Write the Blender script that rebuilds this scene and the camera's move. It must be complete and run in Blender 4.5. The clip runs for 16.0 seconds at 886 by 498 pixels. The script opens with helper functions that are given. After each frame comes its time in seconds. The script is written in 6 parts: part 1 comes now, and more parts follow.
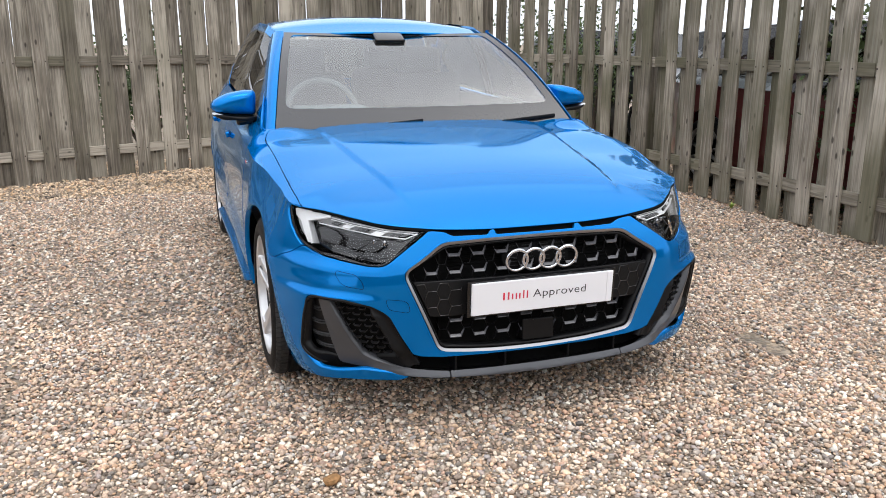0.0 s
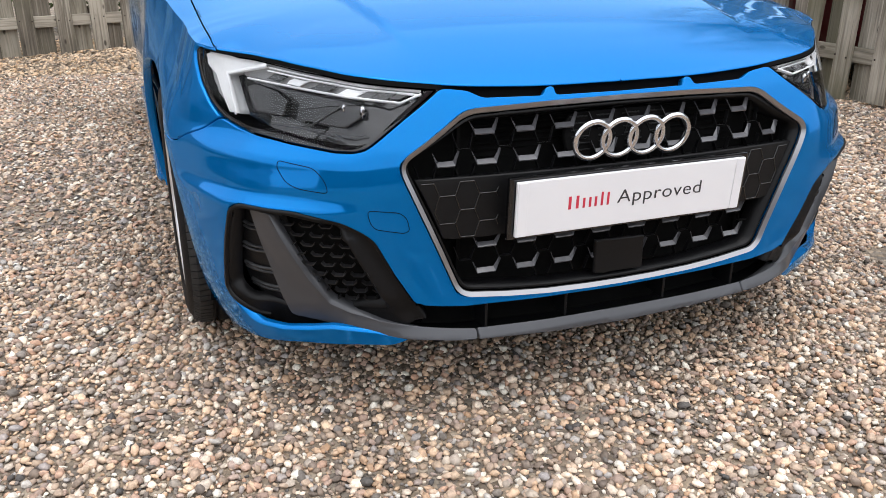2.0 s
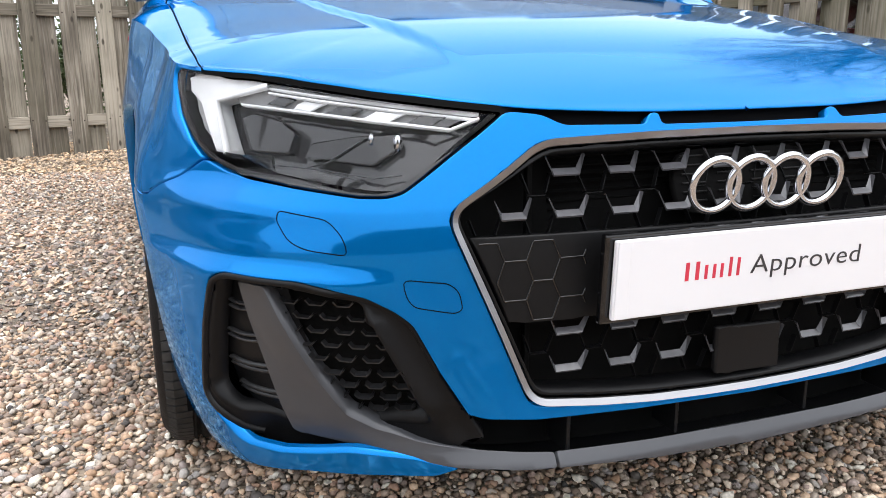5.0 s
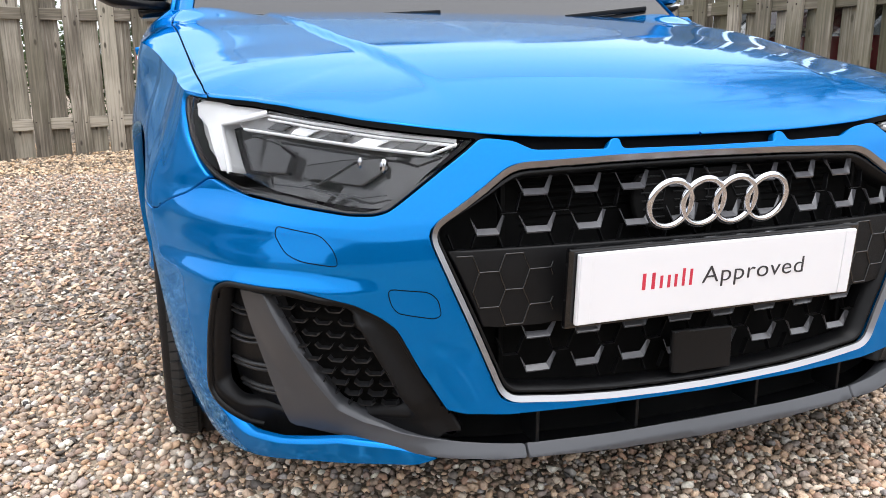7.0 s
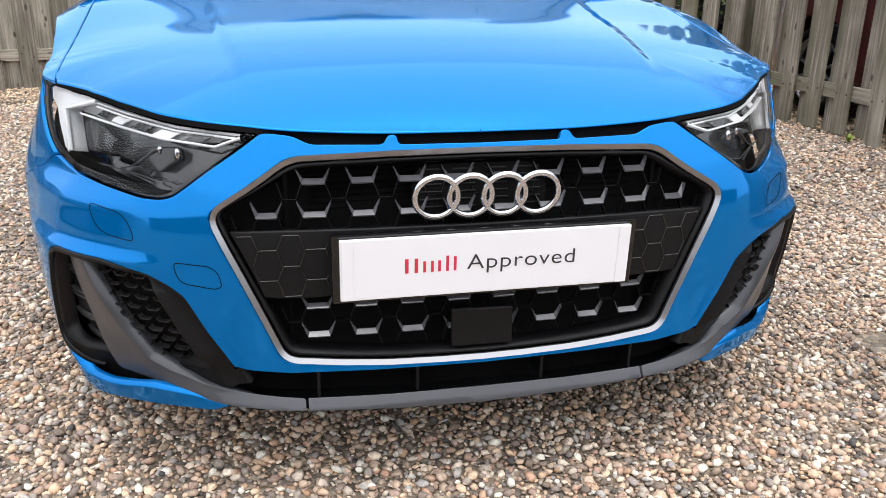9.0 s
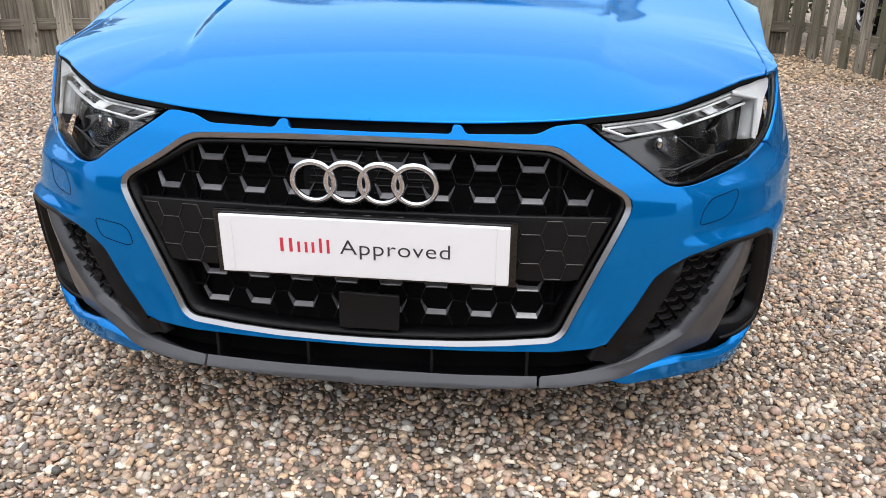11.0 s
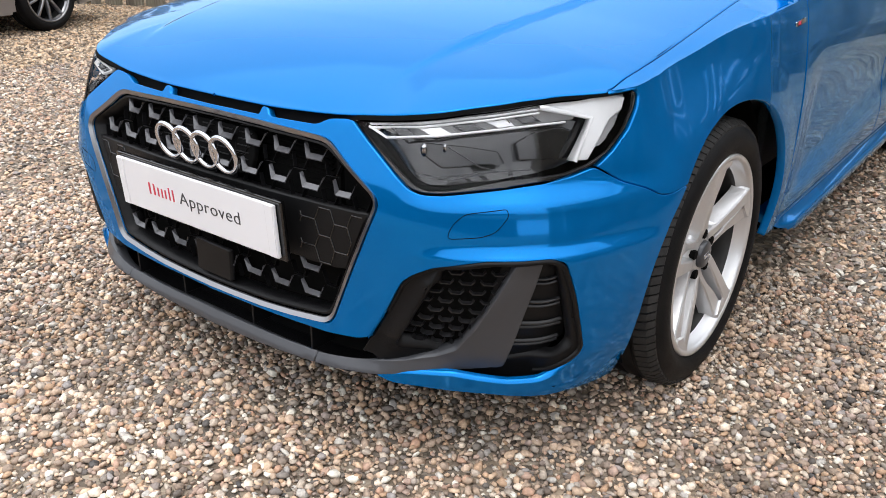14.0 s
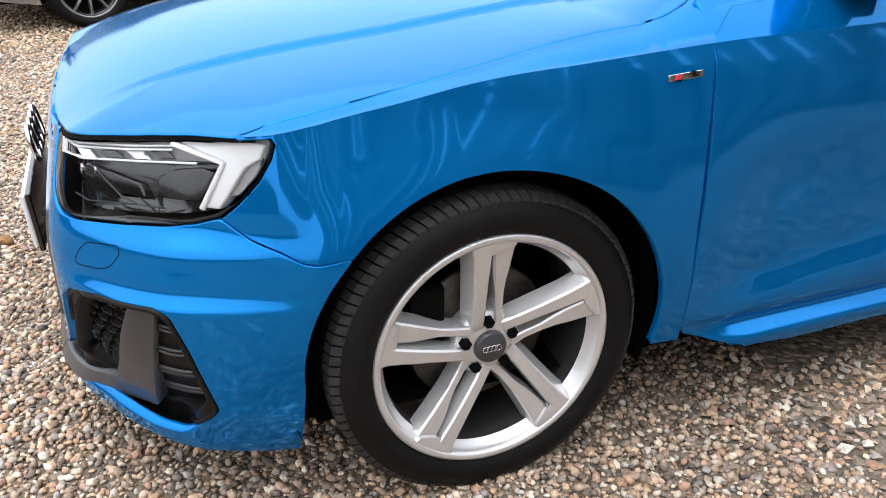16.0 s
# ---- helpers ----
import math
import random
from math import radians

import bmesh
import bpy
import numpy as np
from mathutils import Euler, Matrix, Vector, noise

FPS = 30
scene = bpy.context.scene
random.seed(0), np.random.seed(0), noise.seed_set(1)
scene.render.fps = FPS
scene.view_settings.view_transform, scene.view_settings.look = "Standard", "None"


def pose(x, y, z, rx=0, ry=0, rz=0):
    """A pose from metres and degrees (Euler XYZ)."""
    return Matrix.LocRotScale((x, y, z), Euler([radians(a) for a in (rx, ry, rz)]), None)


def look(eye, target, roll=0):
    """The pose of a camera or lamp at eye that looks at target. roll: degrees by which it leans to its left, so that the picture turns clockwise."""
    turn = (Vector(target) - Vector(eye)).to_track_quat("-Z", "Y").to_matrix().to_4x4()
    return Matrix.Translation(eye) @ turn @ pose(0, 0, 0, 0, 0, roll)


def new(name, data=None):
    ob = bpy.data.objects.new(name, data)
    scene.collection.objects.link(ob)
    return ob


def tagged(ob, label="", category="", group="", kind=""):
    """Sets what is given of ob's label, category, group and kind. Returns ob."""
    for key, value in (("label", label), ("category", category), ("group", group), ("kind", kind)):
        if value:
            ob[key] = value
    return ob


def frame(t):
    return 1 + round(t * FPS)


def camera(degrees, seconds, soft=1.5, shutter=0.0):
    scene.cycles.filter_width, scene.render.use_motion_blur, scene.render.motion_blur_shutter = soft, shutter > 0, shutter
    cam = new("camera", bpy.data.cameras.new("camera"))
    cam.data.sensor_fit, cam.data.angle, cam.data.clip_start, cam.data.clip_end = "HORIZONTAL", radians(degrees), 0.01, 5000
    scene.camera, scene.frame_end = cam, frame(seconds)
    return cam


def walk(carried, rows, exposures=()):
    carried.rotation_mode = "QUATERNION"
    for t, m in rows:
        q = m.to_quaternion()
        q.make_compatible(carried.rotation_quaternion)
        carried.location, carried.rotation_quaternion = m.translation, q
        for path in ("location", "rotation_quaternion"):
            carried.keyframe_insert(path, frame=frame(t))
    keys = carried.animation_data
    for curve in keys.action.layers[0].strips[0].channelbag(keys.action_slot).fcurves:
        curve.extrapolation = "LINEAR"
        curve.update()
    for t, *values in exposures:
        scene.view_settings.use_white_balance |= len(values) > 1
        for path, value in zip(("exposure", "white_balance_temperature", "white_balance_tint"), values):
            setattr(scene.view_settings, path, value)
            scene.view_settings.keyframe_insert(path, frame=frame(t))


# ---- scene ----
cam = camera(57.5, 16.0, 0.75)
PATH = [
    (0, (-1.163, -2.337, 1.263), (-0.532, -0.505, 0.767), 0.0),
    (0.5, (-1.120, -2.206, 1.175), (-0.496, -0.391, 0.614), -0.0),
    (1, (-1.084, -1.878, 1.089), (-0.462, -0.090, 0.444), -0.4),
    (1.5, (-1.003, -1.583, 1.044), (-0.366, 0.170, 0.322), -0.0),
    (2, (-0.898, -1.293, 0.937), (-0.236, 0.447, 0.204), -0.0),
    (2.5, (-0.836, -1.087, 0.807), (-0.160, 0.653, 0.090), -0.2),
    (3, (-0.820, -0.978, 0.757), (-0.133, 0.777, 0.088), -0.1),
    (3.5, (-0.806, -0.920, 0.745), (-0.133, 0.861, 0.132), -0.1),
    (4, (-0.805, -0.883, 0.740), (-0.152, 0.927, 0.195), -0.2),
    (6.5, (-0.830, -0.958, 0.750), (-0.179, 0.880, 0.306), -0.4),
    (7, (-0.828, -1.008, 0.789), (-0.175, 0.823, 0.318), -0.2),
    (7.5, (-0.787, -1.080, 0.831), (-0.154, 0.750, 0.329), -0.1),
    (8, (-0.673, -1.131, 0.871), (-0.087, 0.700, 0.319), 0.2),
    (8.5, (-0.521, -1.190, 0.901), (0.003, 0.646, 0.307), 0.5),
    (9, (-0.372, -1.271, 0.926), (0.047, 0.573, 0.276), 0.7),
    (11.5, (0.481, -1.312, 0.982), (0.121, 0.518, 0.262), 0.8),
    (12, (0.667, -1.272, 1.001), (0.158, 0.522, 0.280), 0.9),
    (12.5, (0.811, -1.222, 0.993), (0.125, 0.509, 0.264), 0.8),
    (13, (1.014, -1.169, 1.009), (0.184, 0.492, 0.266), 0.8),
    (13.5, (1.192, -1.085, 1.020), (0.215, 0.481, 0.250), 0.7),
    (14, (1.379, -0.932, 1.020), (0.253, 0.526, 0.241), 0.6),
    (14.5, (1.606, -0.753, 1.037), (0.345, 0.583, 0.246), 0.6),
    (15, (1.779, -0.518, 1.059), (0.388, 0.665, 0.245), 0.7),
    (15.5, (1.920, -0.157, 1.067), (0.369, 0.794, 0.238), 0.7),
    (16, (1.971, 0.204, 1.095), (0.294, 0.894, 0.252), 0.4),
]
walk(cam, [(t, look(eye, target, roll)) for t, eye, target, roll in PATH], [(0.0, 0.58), (1.5, 0.50), (2.5, 0.70), (3.5, 0.84), (4.0, 0.88), (7.0, 0.90), (9.0, 0.80), (12.5, 0.64), (15.0, 0.66), (16.0, 0.86)])
# ---------------------------------------------------------------- sky and light: bright overcast day
world = bpy.data.worlds.new("overcast_sky")
scene.world = world
world.use_nodes = True
wn, wl = world.node_tree.nodes, world.node_tree.links
wn.clear()
w_out, w_bg, w_sky, w_grey = wn.new("ShaderNodeOutputWorld"), wn.new("ShaderNodeBackground"), wn.new("ShaderNodeTexSky"), wn.new("ShaderNodeHueSaturation")
w_sky.sky_type, w_sky.sun_disc = "NISHITA", False
w_sky.sun_elevation, w_sky.sun_rotation = radians(76), radians(160)
w_sky.air_density, w_sky.dust_density, w_sky.ozone_density = 1.0, 8.0, 1.0
w_grey.inputs["Saturation"].default_value = 0.25
w_bg.inputs["Strength"].default_value = 0.15
wl.new(w_sky.outputs[0], w_grey.inputs["Color"])
w_mix = wn.new("ShaderNodeMix")
w_mix.data_type = "RGBA"
w_mix.inputs["Factor"].default_value = 0.6
w_mix.inputs[7].default_value = (8.9, 9.3, 10.1, 1)
wl.new(w_grey.outputs[0], w_mix.inputs[6])
wl.new(w_mix.outputs[2], w_bg.inputs["Color"])
wl.new(w_bg.outputs[0], w_out.inputs["Surface"])

sun = new("sun", bpy.data.lights.new("sun", "SUN"))
sun.data.energy, sun.data.angle, sun.data.color = 0.7, radians(120), (0.98, 0.985, 1.0)
sun.matrix_world = pose(0, 0, 8, 14, 0, 20)


# ---------------------------------------------------------------- materials
def material(name, color, rough=0.5, metal=0.0, shine=0.5, spread=0.0, grain=60.0, bump=0.0, bump_scale=200.0, coat=0.0, rough_spread=0.0, big=4.0, random=0.0):
    """A Principled material with variation at two scales and fine relief."""
    m = bpy.data.materials.new(name)
    m.use_nodes = True
    n, l = m.node_tree.nodes, m.node_tree.links
    p = n["Principled BSDF"]
    p.inputs["Base Color"].default_value = (*color, 1)
    p.inputs["Roughness"].default_value, p.inputs["Metallic"].default_value = rough, metal
    p.inputs["Coat Weight"].default_value, p.inputs["Coat Roughness"].default_value = coat, 0.03
    p.inputs["Specular IOR Level"].default_value = shine
    coord = n.new("ShaderNodeTexCoord")

    def tex(scale, detail):
        t = n.new("ShaderNodeTexNoise")
        t.inputs["Scale"].default_value, t.inputs["Detail"].default_value = scale, detail
        l.new(coord.outputs["Object"], t.inputs["Vector"])
        return t.outputs["Fac"]

    if spread or random:
        value = n.new("ShaderNodeMath")
        value.operation = "ADD"
        l.new(tex(grain, 3), value.inputs[0])
        l.new(tex(big, 2), value.inputs[1])
        last = value.outputs[0]
        if random:
            info, mul, add = n.new("ShaderNodeObjectInfo"), n.new("ShaderNodeMath"), n.new("ShaderNodeMath")
            mul.operation, add.operation = "MULTIPLY_ADD", "ADD"
            l.new(info.outputs["Random"], mul.inputs[0])
            mul.inputs[1].default_value, mul.inputs[2].default_value = random, -random / 2
            l.new(last, add.inputs[0])
            l.new(mul.outputs[0], add.inputs[1])
            last = add.outputs[0]
        ramp = n.new("ShaderNodeMapRange")
        ramp.inputs["From Min"].default_value, ramp.inputs["From Max"].default_value = 0.6, 1.4
        ramp.inputs["To Min"].default_value, ramp.inputs["To Max"].default_value = 1 - spread, 1 + spread
        l.new(last, ramp.inputs["Value"])
        mix = n.new("ShaderNodeVectorMath")
        mix.operation = "SCALE"
        mix.inputs[0].default_value = color
        l.new(ramp.outputs[0], mix.inputs["Scale"])
        l.new(mix.outputs[0], p.inputs["Base Color"])
    if rough_spread:
        r = n.new("ShaderNodeMapRange")
        r.inputs["To Min"].default_value, r.inputs["To Max"].default_value = max(0.02, rough - rough_spread), rough + rough_spread
        l.new(tex(big * 3, 4), r.inputs["Value"])
        l.new(r.outputs[0], p.inputs["Roughness"])
    if bump:
        b = n.new("ShaderNodeBump")
        b.inputs["Strength"].default_value, b.inputs["Distance"].default_value = 1.0, bump
        l.new(tex(bump_scale, 3), b.inputs["Height"])
        l.new(b.outputs[0], p.inputs["Normal"])
    return m


def glass(name, tint, clear, rough=0.01, ior=1.5):
    """Clear cover: lets light through, with a mirror gloss that grows at grazing angles."""
    m = bpy.data.materials.new(name)
    m.use_nodes = True
    n, l = m.node_tree.nodes, m.node_tree.links
    n.clear()
    out, mix, see, gloss, fres = (n.new("ShaderNode" + k) for k in ("OutputMaterial", "MixShader", "BsdfTransparent", "BsdfGlossy", "Fresnel"))
    see.inputs["Color"].default_value = (*[c * clear for c in tint], 1)
    gloss.inputs["Roughness"].default_value = rough
    fres.inputs["IOR"].default_value = ior
    l.new(fres.outputs[0], mix.inputs[0])
    l.new(see.outputs[0], mix.inputs[1])
    l.new(gloss.outputs[0], mix.inputs[2])
    l.new(mix.outputs[0], out.inputs["Surface"])
    return m


PAINT = material("blue_paint", (0.0, 0.148, 0.455), 0.065, 0.52, 0.35, spread=0.04, grain=900, big=2, coat=0.12)
PAINT.node_tree.nodes["Principled BSDF"].inputs["Coat Roughness"].default_value = 0.012
PAINT.node_tree.nodes["Principled BSDF"].inputs["Specular Tint"].default_value = (0.35, 0.8, 1.0, 1)
GLOSS_BLACK = material("gloss_black_plastic", (0.003, 0.003, 0.0033), 0.14, 0.0, 0.5, spread=0.3, grain=40, rough_spread=0.05, coat=0.3)
SATIN_BLACK = material("satin_black_plastic", (0.0046, 0.0046, 0.0051), 0.42, 0.0, 0.2, spread=0.25, grain=120, bump=0.0002, bump_scale=1500, rough_spread=0.06)
# for dark parts and recesses; recess shade is put into this black
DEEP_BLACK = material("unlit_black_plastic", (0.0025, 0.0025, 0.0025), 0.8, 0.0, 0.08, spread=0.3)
GREY_SATIN = material("grey_satin_paint", (0.055, 0.057, 0.063), 0.36, 0.25, 0.4, spread=0.08, grain=1500, rough_spread=0.05, coat=0.2)
BLADE_GREY = GREY_SATIN
SILVER_FRAME = material("satin_silver_trim", (0.30, 0.30, 0.31), 0.30, 1.0, spread=0.06, grain=800, rough_spread=0.05)
CHROME = material("chrome", (0.60, 0.61, 0.64), 0.04, 1.0, 0.5, spread=0.05, rough_spread=0.02)
ALLOY = material("silver_alloy_paint", (0.62, 0.62, 0.625), 0.36, 0.6, spread=0.03, grain=300, rough_spread=0.03, coat=0.5)
MESH_PLASTIC = material("moulded_black_plastic", (0.016, 0.016, 0.017), 0.32, 0.0, 0.5, spread=0.25, grain=120, rough_spread=0.06)
TREAD = material("dusty_tread_rubber", (0.030, 0.029, 0.028), 0.75, 0.0, 0.25, spread=0.4, grain=60, bump=0.0004, bump_scale=700)
# dark grey stands in for the shade deep inside the rims
BARREL = material("shaded_dark_barrel", (0.045, 0.044, 0.043), 0.5, 0.4, spread=0.35, grain=25, rough_spread=0.1)
RUBBER = material("tyre_rubber", (0.0042, 0.0042, 0.0047), 0.6, 0.0, 0.18, spread=0.35, grain=30, bump=0.0004, bump_scale=600, rough_spread=0.12)
IRON = material("brake_iron", (0.12, 0.11, 0.10), 0.45, 0.8, spread=0.4, grain=40, rough_spread=0.1)
PLATE_WHITE = material("white_acrylic", (0.73, 0.73, 0.755), 0.12, spread=0.015, grain=5, coat=0.4)
PLATE_RED = material("red_print", (0.55, 0.03, 0.06), 0.3, spread=0.05)
PLATE_INK = material("dark_print", (0.03, 0.03, 0.035), 0.3, spread=0.05)
LAMP_GREY = material("pale_lamp_grey", (0.36, 0.36, 0.365), 0.42, 0.2, spread=0.1)
LAMP_WHITE = material("lamp_light_guide", (0.86, 0.87, 0.88), 0.22, spread=0.05)
LAMP_PALE = material("lamp_pale_insert", (0.80, 0.81, 0.82), 0.3, 0.0, spread=0.05)
LAMP_DARK = material("lamp_dark_housing", (0.012, 0.012, 0.013), 0.12, 0.0, 0.5, spread=0.3, coat=0.5)
# paler than the grille's black: sky sheen on the shelves is put into colour
SHELF = material("skylit_shelf_plastic", (0.075, 0.075, 0.082), 0.22, 0.0, 0.9, spread=0.2, rough_spread=0.05)
LENS = glass("clear_lamp_cover", (1, 1, 1), 0.97, rough=0.01, ior=1.26)
SCREEN_GLASS = glass("windscreen_glass", (0.82, 0.97, 0.98), 0.97, ior=2.5)
SIDE_GLASS = glass("dark_tinted_glass", (0.22, 0.24, 0.24), 0.8)
CABIN = material("cabin_dark_fabric", (0.14, 0.145, 0.15), 0.8, spread=0.3, grain=200, bump=0.0005, bump_scale=900)
DASH = material("dashboard_plastic", (0.24, 0.25, 0.255), 0.6, spread=0.2, bump=0.0003, bump_scale=1200)
FRIT = material("black_screen_border", (0.02, 0.02, 0.022), 0.10, 0.0, 0.6, spread=0.2)
# ---------------------------------------------------------------- body surface of the blue car
# The car faces -y, its centre line is x = 0 and its nose lies near y = 0.


def smoothstep(a, b, x):
    t = np.clip((np.asarray(x, float) - a) / (b - a), 0, 1)
    return t * t * (3 - 2 * t)


def soft_curve(points, count=900, blur=14):
    """A smooth polyline through control points, evenly spaced by length."""
    p = np.array(points, float)
    d = np.r_[0, np.cumsum(np.linalg.norm(np.diff(p, axis=0), axis=1))]
    t = np.linspace(0, d[-1], count)
    q = np.stack([np.interp(t, d, p[:, k]) for k in range(p.shape[1])], 1)
    kernel = np.hanning(2 * blur + 3)[1:-1]
    kernel /= kernel.sum()
    for _ in range(2):
        pad = np.concatenate([2 * q[0] - q[blur:0:-1], q, 2 * q[-1] - q[-2:-blur - 2:-1]])
        q = np.stack([np.convolve(pad[:, k], kernel, "valid") for k in range(p.shape[1])], 1)
    d = np.r_[0, np.cumsum(np.linalg.norm(np.diff(q, axis=0), axis=1))]
    t = np.linspace(0, d[-1], count)
    return t, np.stack([np.interp(t, d, q[:, k]) for k in range(p.shape[1])], 1)


# Plan outline of the half body, from the middle of the nose round to the middle of the tail.
PLAN_S, PLAN = soft_curve([(0, 0.0), (0.2, 0.002), (0.38, 0.012), (0.5, 0.04), (0.6, 0.085), (0.7, 0.152), (0.765, 0.225), (0.81, 0.33),
                           (0.845, 0.48), (0.862, 0.66), (0.868, 0.85), (0.868, 1.3), (0.864, 2.0), (0.866, 2.8), (0.866, 3.3),
                           (0.845, 3.62), (0.79, 3.85), (0.65, 3.97), (0.4, 4.02), (0, 4.03)], count=2700, blur=27)
TANGENT = np.gradient(PLAN, PLAN_S, axis=0)
TANGENT /= np.linalg.norm(TANGENT, axis=1)[:, None]
S_END = float(PLAN_S[-1])
HUB_Y, HUB_Z, WHEELBASE = 0.772, 0.295, 2.563


def s_at_y(y):
    """The station on the side at the length y."""
    return float(np.interp(y, PLAN[300:2280, 1], PLAN_S[300:2280]))


def profile(z, zs, ds):
    """A smooth profile through the heights zs."""
    m = np.gradient(np.array(ds, float), np.array(zs, float))
    z = np.clip(np.asarray(z, float), zs[0], zs[-1])
    i = np.clip(np.searchsorted(zs, z) - 1, 0, len(zs) - 2)
    zs, ds = np.array(zs, float), np.array(ds, float)
    h = zs[i + 1] - zs[i]
    t = (z - zs[i]) / h
    return (2 * t**3 - 3 * t**2 + 1) * ds[i] + (t**3 - 2 * t**2 + t) * h * m[i] + (3 * t**2 - 2 * t**3) * ds[i + 1] + (t**3 - t**2) * h * m[i + 1]


def inset(s, z):
    """How far the skin lies inside the plan outline."""
    s, z = np.abs(np.asarray(s, float)), np.asarray(z, float)
    nose = profile(z, [0.13, 0.17, 0.22, 0.30, 0.42, 0.53, 0.60, 0.66, 0.70, 0.76], [0.03, 0.014, 0.02, 0.025, 0.027, 0.035, 0.055, 0.078, 0.098, 0.14])
    # outer bumper: brow over the intake, ledge under the headlight
    corner = profile(z, [0.13, 0.16, 0.20, 0.24, 0.30, 0.40, 0.452], [0.054, 0.038, 0.026, 0.015, 0.008, 0.002, 0.0])
    ledge = smoothstep(0.50, 0.76, s)
    brow = 0.020 * smoothstep(0.452, 0.478, z) + 0.010 * smoothstep(0.478, 0.54, z) + 0.034 * smoothstep(0.536, 0.582, z) + 0.05 * smoothstep(0.57, 0.76, z)
    corner = corner + ledge * brow + (1 - ledge) * np.maximum(nose - 0.027, 0) * smoothstep(0.36, 0.46, z)
    flank = profile(z, [0.13, 0.2, 0.28, 0.42, 0.55, 0.66, 0.74, 0.80, 0.86, 0.95], [0.06, 0.03, 0.014, 0.002, 0.0, 0.006, 0.016, 0.026, 0.045, 0.085])
    tail = profile(z, [0.13, 0.25, 0.5, 0.7, 0.95], [0.06, 0.01, 0.0, 0.03, 0.10])
    a, b, c = smoothstep(0.36, 0.60, s), smoothstep(0.83, 1.12, s), smoothstep(S_END - 1.0, S_END - 0.6, s)
    d = nose * (1 - a) + corner * a
    d = d * (1 - b) + flank * b
    d = d * (1 - c) + tail * c
    # doors: hollow flank over a ledge that rises to the rear
    y = np.interp(s, PLAN_S, PLAN[:, 1])
    doors = smoothstep(1.18, 1.4, y) * (1 - smoothstep(2.75, 3.0, y))
    low, high = 0.275 + 0.07 * (y - 1.21), 0.345 + 0.15 * (y - 1.21)
    d = d + doors * 0.024 * smoothstep(0, 1, (z - low) / (high - low)) * smoothstep(0.74, 0.52, z)
    # wings draw in towards the shoulder crease above the front wheels
    d = d + np.interp(y, [0.33, 0.40, 0.45, 0.50, 0.55, 0.60, 0.70, 0.80, 0.90, 0.96], [0, 0.013, 0.040, 0.053, 0.053, 0.048, 0.037, 0.020, 0.002, 0]) * smoothstep(0.50, 0.79, z)
    for hub in (HUB_Y, HUB_Y + WHEELBASE):
        r = np.hypot(y - hub, z - HUB_Z)
        d = d - 0.006 * (1 - smoothstep(0.37, 0.46, r)) * smoothstep(0.62, 0.85, np.minimum(s, S_END - s)) * smoothstep(0.24, 0.42, z)
    return d


def skin(s, z, depth=0.0):
    """Points of the body skin at station s (minus: the car's right side) and height z, depth metres behind it."""
    s, z = np.asarray(s, float), np.asarray(z, float)
    a = np.abs(s)
    x, y = np.interp(a, PLAN_S, PLAN[:, 0]), np.interp(a, PLAN_S, PLAN[:, 1])
    tx, ty = np.interp(a, PLAN_S, TANGENT[:, 0]), np.interp(a, PLAN_S, TANGENT[:, 1])
    d = inset(s, z) + depth
    n = np.hypot(tx, ty)
    return np.stack([np.where(s < 0, -1, 1) * (x - d * ty / n), y + d * tx / n, z + 0 * s], -1)


def crease_z(s):
    """Top edge of the skin: hood edge at the nose, shoulder crease along the flank."""
    a = np.abs(np.asarray(s, float))
    return profile(a, [0.0, 0.2, 0.37, 0.55, 0.75, 1.0, 1.15, 1.4, 1.7, 2.24, 3.5, 4.3, S_END], [0.664, 0.666, 0.675, 0.694, 0.7145, 0.730, 0.753, 0.801, 0.826, 0.845, 0.885, 0.90, 0.90])


EDGE_S = np.linspace(-0.02, 2.4, 700)
EDGE = skin(EDGE_S, crease_z(EDGE_S))


def crown(x, y):
    x = np.abs(x)
    z = profile(y, [0.05, 0.12, 0.22, 0.4, 0.7, 1.0, 1.33, 1.6], [0.668, 0.705, 0.745, 0.787, 0.833, 0.868, 0.896, 0.915])
    z = z - 0.062 * x**2 * (1 - 0.8 * smoothstep(0.65, 1.05, y))
    # raised ridges of the hood
    ridge = 0.385 + 0.13 * np.clip(y - 0.17, 0, 1) ** 0.8
    return z + 0.009 * smoothstep(0.014, -0.010, x - ridge) * smoothstep(0.15, 0.42, y) + 0.030 * smoothstep(1.05, 1.23, y) * smoothstep(0.48, 0.72, x)


def top(x, y):
    """The hood and the tops of the wings."""
    x, y = np.asarray(x, float), np.asarray(y, float)
    shape = x.shape
    px, py = np.abs(x.ravel()), y.ravel()
    out = np.empty(len(px))
    for k in range(0, len(px), 2000):
        dx, dy = px[k:k + 2000, None] - EDGE[:, 0], py[k:k + 2000, None] - EDGE[:, 1]
        d2 = dx * dx + dy * dy
        i = np.clip(d2.argmin(1), 1, len(EDGE) - 2)
        t = EDGE[i + 1] - EDGE[i - 1]
        along = (dx[np.arange(len(i)), i] * t[:, 0] + dy[np.arange(len(i)), i] * t[:, 1]) / (t[:, 0] ** 2 + t[:, 1] ** 2)
        e = EDGE[i] + t * np.clip(along, -0.6, 0.6)[:, None]
        dist = np.hypot(px[k:k + 2000] - e[:, 0], py[k:k + 2000] - e[:, 1])
        gap = crown(e[:, 0], e[:, 1]) - e[:, 2]
        out[k:k + 2000] = crown(px[k:k + 2000], py[k:k + 2000]) - gap * np.exp(-dist / (0.075 - 0.027 * smoothstep(0.6, 0.95, py[k:k + 2000])))
    return np.stack([x, y, out.reshape(shape)], -1)


